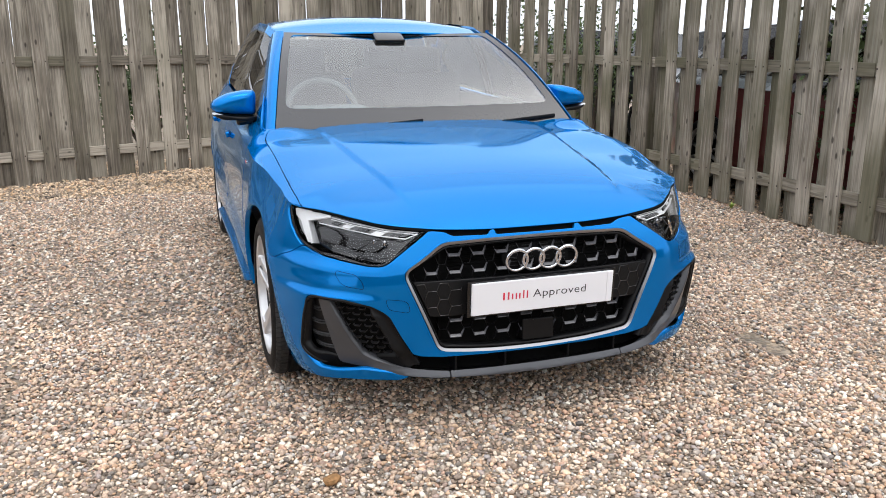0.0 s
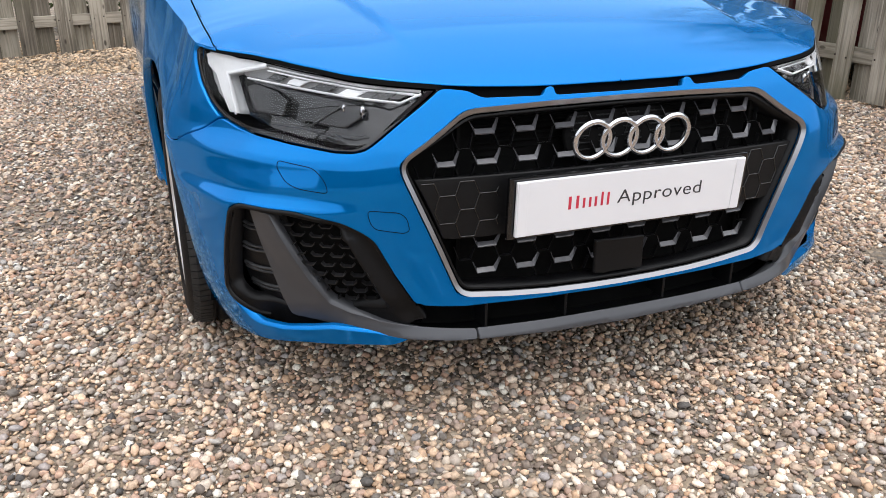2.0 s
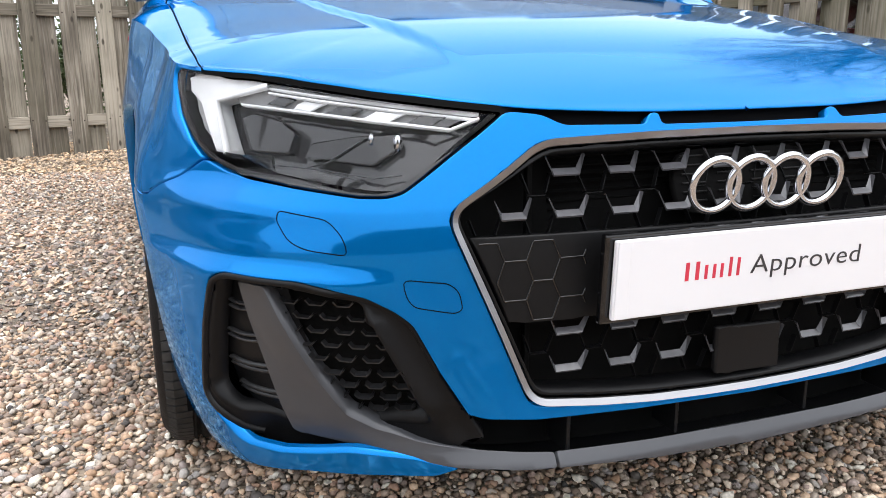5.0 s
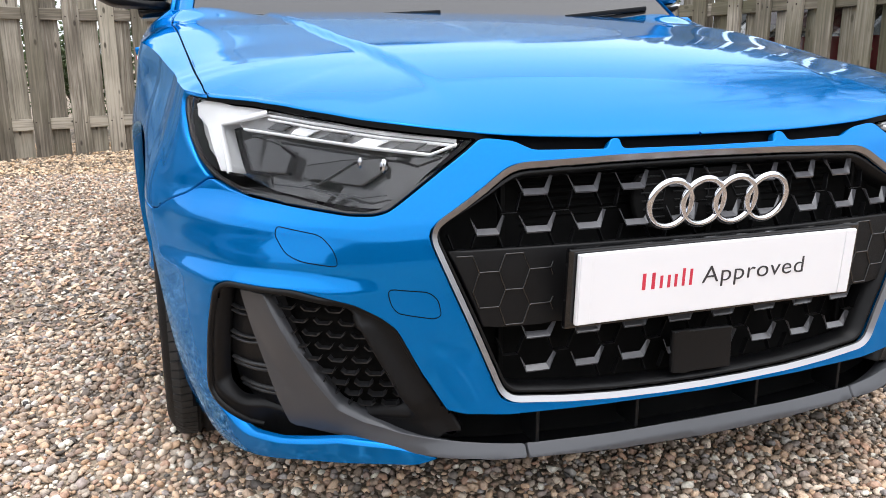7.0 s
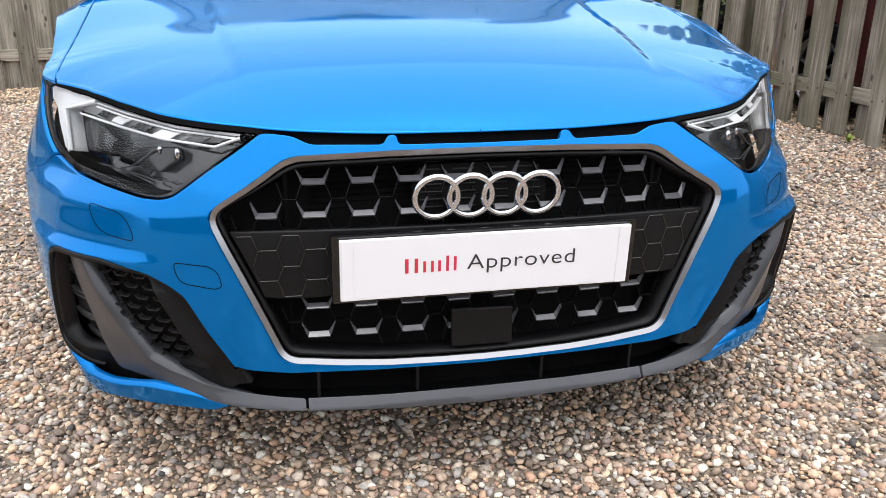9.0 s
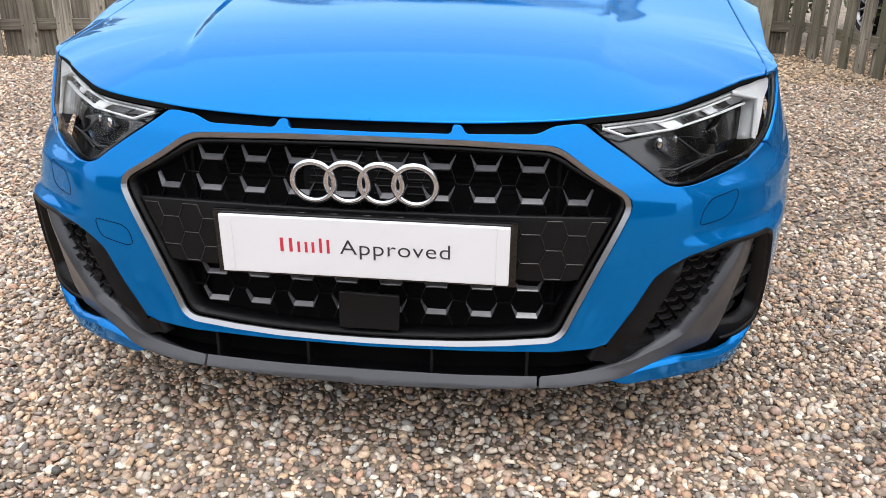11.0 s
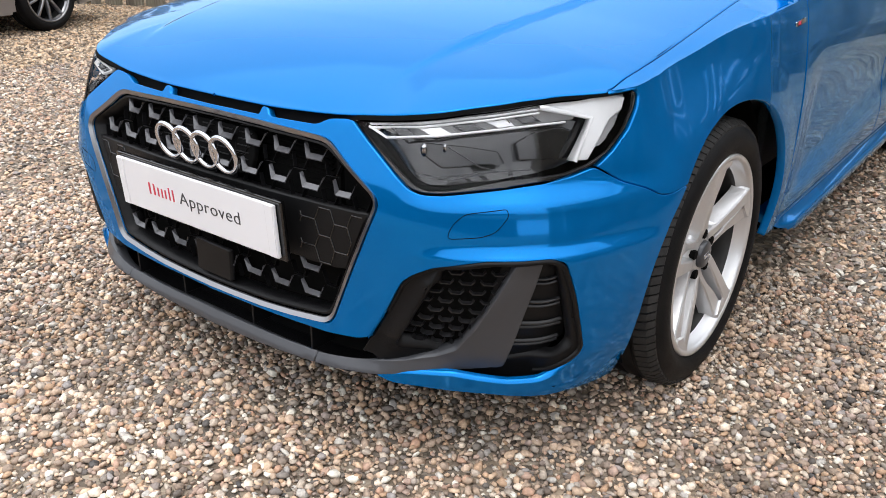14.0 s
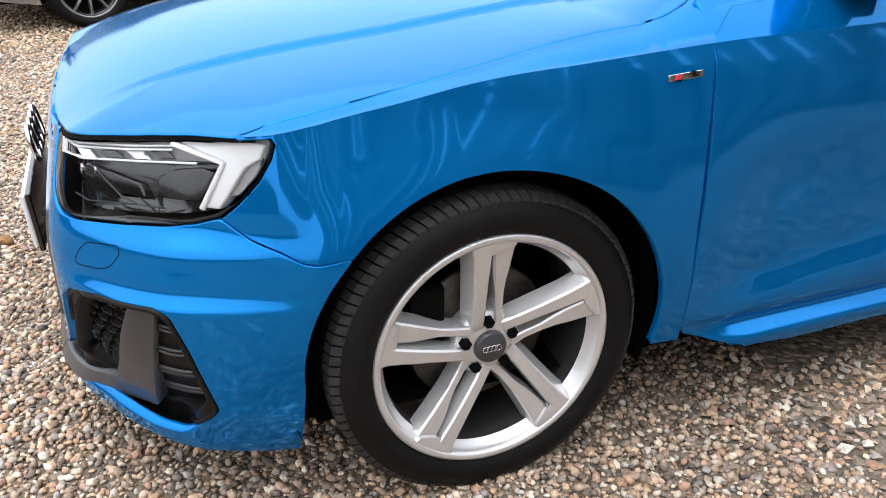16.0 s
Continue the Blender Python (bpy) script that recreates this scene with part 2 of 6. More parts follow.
# ---------------------------------------------------------------- building kit
def thing(name, label, category, group="", kind="", at=None):
    ob = new(name)
    ob.empty_display_size = 0.1
    if at is not None:
        ob.matrix_basis = at
    return tagged(ob, label, category, group, kind)


def mesh_part(name, verts, faces, mat, parent=None, label="", normals=None, smooth=True):
    """One mesh object from arrays, under its thing or part."""
    me = bpy.data.meshes.new(name)
    me.from_pydata([tuple(map(float, v)) for v in verts], [], [tuple(map(int, f)) for f in faces])
    if smooth:
        me.polygons.foreach_set("use_smooth", [True] * len(me.polygons))
    me.materials.append(mat)
    if normals is not None:
        me.normals_split_custom_set_from_vertices([tuple(map(float, v)) for v in normals])
    ob = new(name, me)
    ob.parent = parent
    return tagged(ob, label)


def part(name, bm, mat, parent=None, label="", smooth=False):
    me = bpy.data.meshes.new(name)
    bm.normal_update()
    bm.to_mesh(me)
    bm.free()
    if smooth:
        me.polygons.foreach_set("use_smooth", [True] * len(me.polygons))
    me.materials.append(mat)
    ob = new(name, me)
    ob.parent = parent
    return tagged(ob, label)


def soft_box(bm, m, bevel=0.0, segments=2):
    """A box of unit size under m, with rounded edges, added to bm."""
    made = bmesh.ops.create_cube(bm, size=1.0, matrix=m)
    if bevel:
        edges = list({e for v in made["verts"] for e in v.link_edges})
        bmesh.ops.bevel(bm, geom=edges, offset=bevel, segments=segments, profile=0.6, affect="EDGES", clamp_overlap=True)
    return bm


def box_at(x, y, z, sx, sy, sz, rx=0, ry=0, rz=0):
    return pose(x, y, z, rx, ry, rz) @ Matrix.Diagonal((sx, sy, sz, 1))


def inside(poly, p):
    """Which of the points p lie in the polygon."""
    a, b = np.array(poly, float), np.roll(np.array(poly, float), -1, axis=0)
    hit = np.zeros(len(p), bool)
    for (x0, y0), (x1, y1) in zip(a, b):
        if y0 != y1:
            cross = (p[:, 1] > y0) != (p[:, 1] > y1)
            hit ^= cross & (p[:, 0] < (x1 - x0) * (p[:, 1] - y0) / (y1 - y0) + x0)
    return hit


def rounded(poly, r=0.008, steps=3):
    """The polygon with its corners cut round."""
    p, out = [np.array(q, float) for q in poly], []
    for i, q in enumerate(p):
        a, b = p[i - 1] - q, p[(i + 1) % len(p)] - q
        la, lb = np.linalg.norm(a), np.linalg.norm(b)
        turn = abs(a[0] * b[1] - a[1] * b[0]) / (la * lb)
        k = min(r, 0.45 * la, 0.45 * lb)
        if turn < 0.12 and a @ b < 0:
            out.append(q)
            continue
        s, e = q + a / la * k, q + b / lb * k
        for t in np.linspace(0, 1, steps + 1):
            out.append((1 - t) ** 2 * s + 2 * t * (1 - t) * q + t * t * e)
    return [tuple(q) for q in out]


def fine(poly, step):
    """The closed polygon with no side longer than step."""
    out = []
    for i, a in enumerate(poly):
        b = poly[(i + 1) % len(poly)]
        n = max(1, int(np.ceil(np.hypot(b[0] - a[0], b[1] - a[1]) / step)))
        out += [(a[0] + (b[0] - a[0]) * k / n, a[1] + (b[1] - a[1]) * k / n) for k in range(n)]
    return out


def area(poly):
    p = np.array(poly)
    q = np.roll(p, -1, axis=0)
    return 0.5 * float((p[:, 0] * q[:, 1] - q[:, 0] * p[:, 1]).sum())


def mirrored(poly):
    return [(-a, b) for a, b in poly][::-1]


def both(half):
    """A polygon across the centre line, from its half in which the first and last points lie on it."""
    return list(half) + [(-a, b) for a, b in half[::-1] if abs(a) > 1e-6]


def sheet(surface, poly, step, holes=(), gap=0.0015, lip=0.012, edge=0.0015, flush=None):
    """A skin cut from a surface by a polygon in its two coordinates: rounded rim, turned-in flange. Returns verts, faces, normals."""
    from mathutils.geometry import delaunay_2d_cdt
    loops = [fine(p if (area(p) > 0) == (k == 0) else p[::-1], step) for k, p in enumerate([poly, *holes])]
    flat = np.array([q for lo in loops for q in lo])
    lo, hi = flat.min(0), flat.max(0)
    ga, gb = np.meshgrid(np.arange(lo[0] + step / 2, hi[0], step), np.arange(lo[1] + step / 2, hi[1], step), indexing="ij")
    grid = np.stack([ga.ravel(), gb.ravel()], 1)
    keep = inside(loops[0], grid)
    for h in loops[1:]:
        keep &= ~inside(h, grid)
    grid = grid[keep]
    near = np.ones(len(grid), bool)
    for k in range(0, len(grid), 1000):
        d = ((grid[k:k + 1000, None] - flat[None]) ** 2).sum(-1).min(1)
        near[k:k + 1000] = d > (0.45 * step) ** 2
    grid = grid[near]
    pts, edges, start = np.concatenate([flat, grid]), [], 0
    for lp in loops:
        edges += [(start + i, start + (i + 1) % len(lp)) for i in range(len(lp))]
        start += len(lp)
    v2, _, f2, _, _, _ = delaunay_2d_cdt([Vector(map(float, p)) for p in pts], edges, [], 0, 1e-7)
    v2 = np.array([tuple(v) for v in v2])
    f2 = np.array([f for f in f2 if len(f) == 3], int)
    mid = v2[f2].mean(1)
    ok = inside(loops[0], mid)
    for h in loops[1:]:
        ok &= ~inside(h, mid)
    f2 = f2[ok]
    e = 6e-3 if step < 0.03 else 2e-3
    a, b = v2[:, 0], v2[:, 1]
    p3 = surface(a, b)
    n3 = np.cross(surface(a + e, b) - surface(a - e, b), surface(a, b + e) - surface(a, b - e))
    n3 /= np.linalg.norm(n3, axis=1)[:, None] + 1e-12
    verts, norms, faces = [p3], [n3], [f2]
    count, extra = len(p3), []
    # rim: the directed edges that only one triangle uses
    seen = {}
    for f in f2:
        for i in range(3):
            seen[(f[i], f[(i + 1) % 3])] = True
    rim = [(i, j) for i, j in seen if (j, i) not in seen]
    if lip and rim:
        ids = sorted({i for r in rim for i in r})
        at = {i: k for k, i in enumerate(ids)}
        out = np.zeros((len(ids), 3))
        for i, j in rim:
            side = np.cross(p3[j] - p3[i], n3[i])
            out[at[i]] += side
            out[at[j]] += side
        out /= np.linalg.norm(out, axis=1)[:, None] + 1e-12
        base, n = p3[ids], n3[ids]
        if flush is not None:
            out[flush(a[ids], b[ids])] = 0
        shrink = base - out * (gap + edge)
        verts[0] = p3.copy()
        verts[0][ids] = shrink
        ring1, ring2 = base - out * gap - n * edge, base - out * gap - n * lip
        verts += [ring1, ring2]
        norms += [(n + out) / np.sqrt(2), out]
        m = len(ids)
        for i, j in rim:
            x, y = at[i], at[j]
            extra += [(j, i, count + x), (j, count + x, count + y), (count + y, count + x, count + m + x), (count + y, count + m + x, count + m + y)]
    faces = [tuple(map(int, f)) for f in f2] + [tuple(map(int, f)) for f in extra]
    return np.concatenate(verts), faces, np.concatenate(norms)


def joined(*pieces):
    verts, faces, norms, k = [], [], [], 0
    for v, f, n in pieces:
        verts.append(v)
        norms.append(n)
        faces += [tuple(i + k for i in q) for q in f]
        k += len(v)
    return np.concatenate(verts), faces, np.concatenate(norms)


def panel(name, surface, poly, mat, parent, step=0.02, label="", **more):
    v, f, n = sheet(surface, poly, step, **more)
    return mesh_part(name, v, f, mat, parent, label, normals=n)


def at_depth(depth):
    return lambda s, z: skin(s, z, depth)


def bar_on(surface, path, width, height, closed=False, inner=None):
    """A raised rib along a path given in the two coordinates of a surface. Returns verts, faces, normals."""
    p = np.array(path, float)
    c = surface(p[:, 0], p[:, 1])
    e = 1e-3
    n = np.cross(surface(p[:, 0] + e, p[:, 1]) - surface(p[:, 0] - e, p[:, 1]), surface(p[:, 0], p[:, 1] + e) - surface(p[:, 0], p[:, 1] - e))
    n /= np.linalg.norm(n, axis=1)[:, None]
    t = (np.roll(c, -1, 0) - np.roll(c, 1, 0)) if closed else np.gradient(c, axis=0)
    t /= np.linalg.norm(t, axis=1)[:, None] + 1e-12
    b = np.cross(n, t)
    shape = [(-0.5, 0, -0.8, 0.2), (-0.36, 1, -0.5, 0.8), (0.36, 1, 0.5, 0.8), (0.5, 0, 0.8, 0.2)]
    if inner is not None:
        # the crown falls towards the middle of a closed path
        low = (inner, 1.0) if (b * (c - c.mean(0))).sum() > 0 else (1.0, inner)
        shape = [(-0.5, 0, -0.8, 0.2), (-0.44, low[0], -0.5, 0.8), (0.44, low[1], 0.5, 0.8), (0.5, 0, 0.8, 0.2)]
    v = np.concatenate([c + b * width * u + n * height * w for u, w, _, _ in shape])
    nn = np.concatenate([b * g + n * h for _, _, g, h in shape])
    m, faces = len(p), []
    for i in range(m if closed else m - 1):
        j = (i + 1) % m
        for k in range(3):
            faces.append((k * m + i, k * m + j, (k + 1) * m + j, (k + 1) * m + i))
    return v, faces, nn


def lathe(profile_rx, steps, axis="x", start=0.0, stop=2 * math.pi):
    """Turns a profile of (radius, along) about the axis. Returns verts, faces."""
    full = abs(stop - start - 2 * math.pi) < 1e-6
    ang = np.linspace(start, stop, steps, endpoint=not full)
    v = np.array([[a, r * math.cos(t), r * math.sin(t)] for t in ang for r, a in profile_rx])
    m, faces = len(profile_rx), []
    for i in range(steps if full else steps - 1):
        j = (i + 1) % steps
        for k in range(m - 1):
            faces.append((i * m + k, i * m + k + 1, j * m + k + 1, j * m + k))
    if axis == "z":
        v = v[:, [1, 2, 0]]
    if axis == "y":
        v = v[:, [2, 0, 1]]
    return v, faces


def prism(bm, outline, thick, m, bevel=0.0):
    """A flat polygon in its own xy plane, extruded by thick along z, under the matrix m."""
    lo = [bm.verts.new(m @ Vector((x, y, 0))) for x, y in outline]
    hi = [bm.verts.new(m @ Vector((x, y, thick))) for x, y in outline]
    n = len(outline)
    made = [bm.faces.new(lo[::-1]), bm.faces.new(hi)] + [bm.faces.new((lo[i], lo[(i + 1) % n], hi[(i + 1) % n], hi[i])) for i in range(n)]
    if bevel:
        bmesh.ops.bevel(bm, geom=list(made[1].edges), offset=bevel, segments=2, profile=0.6, affect="EDGES", clamp_overlap=True)
    return bm


# ---------------------------------------------------------------- blue hatchback
car = thing("hatchback_car", "glossy bright blue five-door hatchback parked on gravel", "car")

ARCH_R = 0.350
S_HUB, S_HUB2 = s_at_y(HUB_Y), s_at_y(HUB_Y + WHEELBASE)


def arch(s0, a0, a1, n=26, r=ARCH_R):
    """Points of a wheel arch round station s0, between two angles."""
    return [(s0 + r * math.cos(t), 0.303 + r * math.sin(t)) for t in np.radians(np.linspace(a0, a1, n))]


# outlines in station and height, car's left half
LAMP_LOW = [(0.392, 0.668), (0.44, 0.636), (0.50, 0.597), (0.540, 0.570), (0.562, 0.5645), (0.60, 0.564), (0.70, 0.570), (0.80, 0.577), (0.87, 0.584), (0.915, 0.598)]
LAMP_OUT = [(0.955, 0.626), (0.99, 0.660), (1.012, 0.695), (1.019, 0.717), (1.012, 0.727), (0.985, 0.7265)]
LAMP_TOP = [(s, float(crease_z(s)) - 0.0105) for s in (0.90, 0.80, 0.70, 0.60, 0.50, 0.43)]
INTAKE = [(0.424, 0.222), (0.448, 0.260), (0.492, 0.331), (0.528, 0.400), (0.552, 0.419), (0.588, 0.437), (0.680, 0.455), (0.803, 0.4575),
          (0.828, 0.446), (0.853, 0.38), (0.887, 0.262), (0.882, 0.250), (0.826, 0.202), (0.80, 0.193), (0.735, 0.1935), (0.672, 0.201), (0.624, 0.209), (0.528, 0.203)]
HEX = [(0, 0.634), (0.17, 0.6325), (0.338, 0.6275), (0.480, 0.542), (0.361, 0.274), (0.26, 0.2635), (0.17, 0.2575), (0.08, 0.2546), (0, 0.254)]


def grown(half, d):
    """The half outline moved out by d."""
    p = np.array(half)
    q = p - (0, 0.44)
    return [tuple(v) for v in p + np.stack([np.where(p[:, 0] > 0, d * 0.9, 0), np.sign(q[:, 1]) * d * np.where(p[:, 0] > 0.4, 0, 1)], 1)]


# front bumper
low_arch = [(1.118, 0.5385)] + arch(S_HUB, 138, 182, 16) + [(1.033, 0.22), (1.022, 0.136)]
bumper_half = ([(0, 0.646), (0.147, 0.647), (0.149, 0.6625), (0.166, 0.6625), (0.174, 0.6475), (0.30, 0.650), (0.33, 0.664), (0.372, 0.6685)] + LAMP_LOW
               + [(0.968, 0.570), (1.016, 0.553), (1.05, 0.535), (1.075, 0.5315)] + low_arch
               + [(0.90, 0.145), (0.79, 0.152), (0.70, 0.164), (0.588, 0.169), (0.50, 0.174), (0.462, 0.188)]
               + [INTAKE[-1]] + INTAKE[:-1][:0:-1] + [(0.449, 0.266), (0.428, 0.258), (0.348, 0.250), (0.2, 0.246), (0, 0.243)])
bumper = panel("front_bumper", skin, rounded(both(bumper_half), 0.010), PAINT, car, 0.010, "blue painted front bumper",
               holes=[rounded(both(grown(HEX, 0.002)), 0.02)], gap=0.001, lip=0.02)
# black sheet behind the openings, drawn in place of their inner shade
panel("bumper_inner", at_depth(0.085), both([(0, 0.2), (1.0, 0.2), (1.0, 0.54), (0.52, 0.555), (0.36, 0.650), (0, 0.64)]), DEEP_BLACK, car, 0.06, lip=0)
for side in (1, -1):
    flip = (lambda p: p) if side > 0 else mirrored
    # covers of the headlight washers and the towing eye: fine scored outlines
    cover = rounded(flip([(0.611, 0.491), (0.619, 0.514), (0.642, 0.535), (0.718, 0.543), (0.721, 0.530), (0.700, 0.504), (0.673, 0.4945)]), 0.012)
    v, f, n = bar_on(skin, fine(cover, 0.006), 0.0015, 0.0005, closed=True)
    mesh_part("washer_cover", v, f, DEEP_BLACK, bumper, "dark joint round the headlight washer cover", normals=n)
tow = rounded(mirrored([(0.541, 0.4625), (0.479, 0.4545), (0.465, 0.442), (0.4605, 0.418), (0.471, 0.4135), (0.525, 0.425), (0.534, 0.436)]), 0.012)
v, f, n = bar_on(skin, fine(tow, 0.006), 0.0015, 0.0005, closed=True)
mesh_part("towing_cover", v, f, DEEP_BLACK, bumper, "dark joint round the towing eye cover", normals=n)

# splitter of three pieces: middle lip and two ends that rise as blades through the intakes
def lip_lean(s, z):
    """How the lip's face leans back as it rises from its lower edge."""
    return 0.45 * np.clip(z - np.interp(np.abs(s), [0, 0.16, 0.325, 0.468, 0.60], [0.168, 0.172, 0.181, 0.1915, 0.2055]), 0, 0.03)


lip_mid = [(0, 0.196), (0.16, 0.1975), (0.322, 0.202), (0.322, 0.181), (0.16, 0.172), (0, 0.168)]
splitter = panel("splitter", lambda s, z: skin(s, z, -0.006 + lip_lean(s, z)), both(lip_mid), GREY_SATIN, car, 0.011, "grey satin front splitter lip", lip=0.03, edge=0.001, gap=0.0008)
blade_outline = [(0.325, 0.202), (0.424, 0.2125), (0.528, 0.2255), (0.588, 0.2375), (0.630, 0.258), (0.668, 0.312), (0.737, 0.4435), (0.791, 0.4425),
                 (0.768, 0.36), (0.744, 0.272), (0.727, 0.218), (0.68, 0.2115), (0.636, 0.2085), (0.60, 0.2055), (0.528, 0.1985), (0.468, 0.1915), (0.325, 0.181)]


def blade_skin(s, z):
    """The blades stand in the intakes: set back at the top, and further at the foot."""
    a = np.abs(s)
    edge = np.interp(z, [0.2375, 0.258, 0.312, 0.4435], [0.588, 0.630, 0.668, 0.737])
    turn = 0.010 * np.clip((a - edge - 0.008) / 0.055, 0, 1) * smoothstep(0.24, 0.36, z)
    return skin(s, z, -0.006 + lip_lean(s, z) * smoothstep(0.66, 0.56, a) + 0.016 * smoothstep(0.25, 0.45, z) + 0.036 * smoothstep(0.44, 0.70, a) * smoothstep(0.42, 0.22, z) + turn)


for side in (1, -1):
    flip = (lambda p: p) if side > 0 else mirrored
    panel("splitter_blade", blade_skin, rounded(flip(blade_outline), 0.006), BLADE_GREY, splitter, 0.011, "grey satin blade rising through the side intake", lip=0.035, edge=0.001, gap=0.0008)

# dark slot over the splitter: a black sheet stands in for its inner shade
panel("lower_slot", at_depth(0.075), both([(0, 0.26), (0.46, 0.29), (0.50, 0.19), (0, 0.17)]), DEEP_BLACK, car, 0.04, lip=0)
panel("lower_tray", lambda a, b: np.stack([a, b, 0.175 + 0 * a], -1), both([(0, 0.03), (0.35, 0.04), (0.6, 0.14), (0.74, 0.25), (0.74, 0.5), (0, 0.5)]), SATIN_BLACK, car, 0.06, lip=0)
for x in (-0.30, -0.12, 0.12, 0.30):
    bm = bmesh.new()
    soft_box(bm, box_at(x, 0.065, 0.222, 0.006, 0.06, 0.06), 0.001, 1)
    part("slot_rib", bm, SATIN_BLACK, car)

# side intakes: a frame round one opening that holds the mesh, the blade and the fins
WELL = [(0.598, 0.427), (0.730, 0.4475), (0.812, 0.444), (0.834, 0.38), (0.866, 0.272), (0.826, 0.237), (0.735, 0.2275), (0.64, 0.232), (0.507, 0.251)]


def intake_skin(s, z):
    """The frame of an intake falls back towards its foot and its inner flank."""
    a = np.abs(s)
    return skin(s, z, 0.004 + 0.044 * smoothstep(0.285, 0.235, z) * smoothstep(0.41, 0.60, a) * smoothstep(0.87, 0.77, a) + 0.010 * smoothstep(0.0, 0.04, np.interp(z, [0.22, 0.40, 0.43], [0.435, 0.545, 0.60]) + 0.045 - a))


def well(depth):
    """Floor of an intake, deeper towards its foot."""
    return lambda s, z: skin(s, z, depth + 0.022 * smoothstep(0.34, 0.24, z))


def scallops(poly):
    """Staggered rows of flat-bottomed scallops inside a polygon."""
    out, p = [], np.array(poly)
    for r in range(11):
        z = 0.4385 - 0.0196 * r
        for c in range(-26, 27):
            x = (c + 0.5 * (r % 2)) * 0.0405
            ring = [(x - 0.0150, z + 0.0040), (x - 0.0090, z - 0.0022), (x + 0.0090, z - 0.0022), (x + 0.0150, z + 0.0040)]
            if inside(poly, np.array([(x, z)])).all():
                out.append(ring)
    return out


for side in (1, -1):
    flip = (lambda p: p) if side > 0 else mirrored
    foot = [(s0, z0 - (0.022 if z0 < 0.212 and 0.55 < s0 < 0.81 else 0)) for s0, z0 in INTAKE]
    intake = panel("side_intake", intake_skin, rounded(flip(foot), 0.008), SATIN_BLACK, car, 0.012, "satin black side air intake with scalloped mesh", lip=0.03, edge=0.004, holes=[rounded(flip(WELL), 0.012)])
    edge = np.array([(s0 + (0.66 - s0) * 0.022, z0 + (0.33 - z0) * 0.032) for s0, z0 in rounded(INTAKE, 0.012)])
    edge = edge[(edge[:, 1] > 0.30) | (edge[:, 0] > 0.80)]
    far = np.r_[0, np.cumsum(np.hypot(*np.diff(edge, axis=0).T))]
    run = np.linspace(0, far[-1], 90)
    v, f, n = bar_on(intake_skin, [(side * float(np.interp(q, far, edge[:, 0])), float(np.interp(q, far, edge[:, 1]))) for q in run[::side]], 0.0085, 0.0055)
    mesh_part("intake_rim", v, f, SATIN_BLACK, intake, "raised black rim", normals=n)
    panel("mesh_backing", well(0.046), flip([(0.76, 0.458), (0.59, 0.435), (0.48, 0.236), (0.66, 0.236)]), DEEP_BLACK, intake, 0.03, lip=0)
    mesh_area = [(0.760, 0.4515), (0.600, 0.430), (0.508, 0.262), (0.508, 0.251), (0.660, 0.251)]
    ribs = [bar_on(well(0.038), ring, 0.0026, 0.010) for ring in scallops(flip(mesh_area))]
    v, f, n = joined(*ribs)
    tagged(mesh_part("scallop_mesh", v, f, MESH_PLASTIC, intake, "black scalloped mesh", smooth=False), kind="stuff")
    panel("fin_backing", well(0.036), flip([(0.72, 0.455), (0.822, 0.452), (0.845, 0.38), (0.878, 0.265), (0.828, 0.226), (0.64, 0.222)]), SATIN_BLACK, intake, 0.03, lip=0)
    for k in range(4):
        z0 = 0.262 + 0.046 * k
        left, right = np.interp(z0, [0.25, 0.45], [0.735, 0.790]), np.interp(z0, [0.27, 0.45], [0.860, 0.815])
        for dz in (0, 0.0085):
            path = [(a, z0 + dz - 0.004 * math.sin(math.pi * (a - left) / (right - left))) for a in np.linspace(left, right, 9)]
            v, f, n = bar_on(well(0.036), flip(path), 0.0036, 0.007)
            mesh_part("fin", v, f, MESH_PLASTIC, intake, normals=n)

# radiator grille
grille = panel("grille", at_depth(0.075), both([(0, 0.66), (0.36, 0.65), (0.50, 0.54), (0.38, 0.25), (0, 0.235)]), DEEP_BLACK, car, 0.05, "black honeycomb radiator grille in a satin silver frame", lip=0)
v, f, n = bar_on(at_depth(0.006), fine(rounded(both(grown(HEX, -0.0025)), 0.026, 7), 0.008), 0.0100, 0.009, closed=True, inner=0.4)
mesh_part("grille_frame", v, f, SILVER_FRAME, grille, "satin silver grille frame", smooth=False)
inner_hex = both(grown(HEX, -0.014))
panel("grille_surround", at_depth(0.008), rounded(both(grown(HEX, -0.0085)), 0.02), SATIN_BLACK, grille, 0.010, holes=[rounded(both(grown(HEX, -0.014)), 0.02)], lip=0.05, gap=0.0005)
PITCH_S, PITCH_Z = 0.0425, 0.0545


def u_shelf(cx, cz, deep):
    """The lower half of one cell: a slanted shiny shelf that runs out in two pointed arms, with a thin underside."""
    w = PITCH_S * 2 / 3
    front = np.array([(cx - w * 1.05, cz + 0.0065), (cx - w * 0.68, cz - 0.019), (cx + w * 0.68, cz - 0.019), (cx + w * 1.05, cz + 0.0065)])
    back = np.array([(cx - w * 1.04, cz + 0.0070), (cx - w * 0.61, cz - 0.0120), (cx + w * 0.61, cz - 0.0120), (cx + w * 1.04, cz + 0.0070)])
    a, b = skin(front[:, 0], front[:, 1], deep), skin(back[:, 0], back[:, 1], deep + 0.009)
    c = skin(front[:, 0], front[:, 1] - 0.0025, deep + 0.002)
    v = np.concatenate([a, b, c])
    f = []
    for i in range(3):
        f += [(i, i + 1, 5 + i, 4 + i), (8 + i, 9 + i, i + 1, i)]
    return v, f


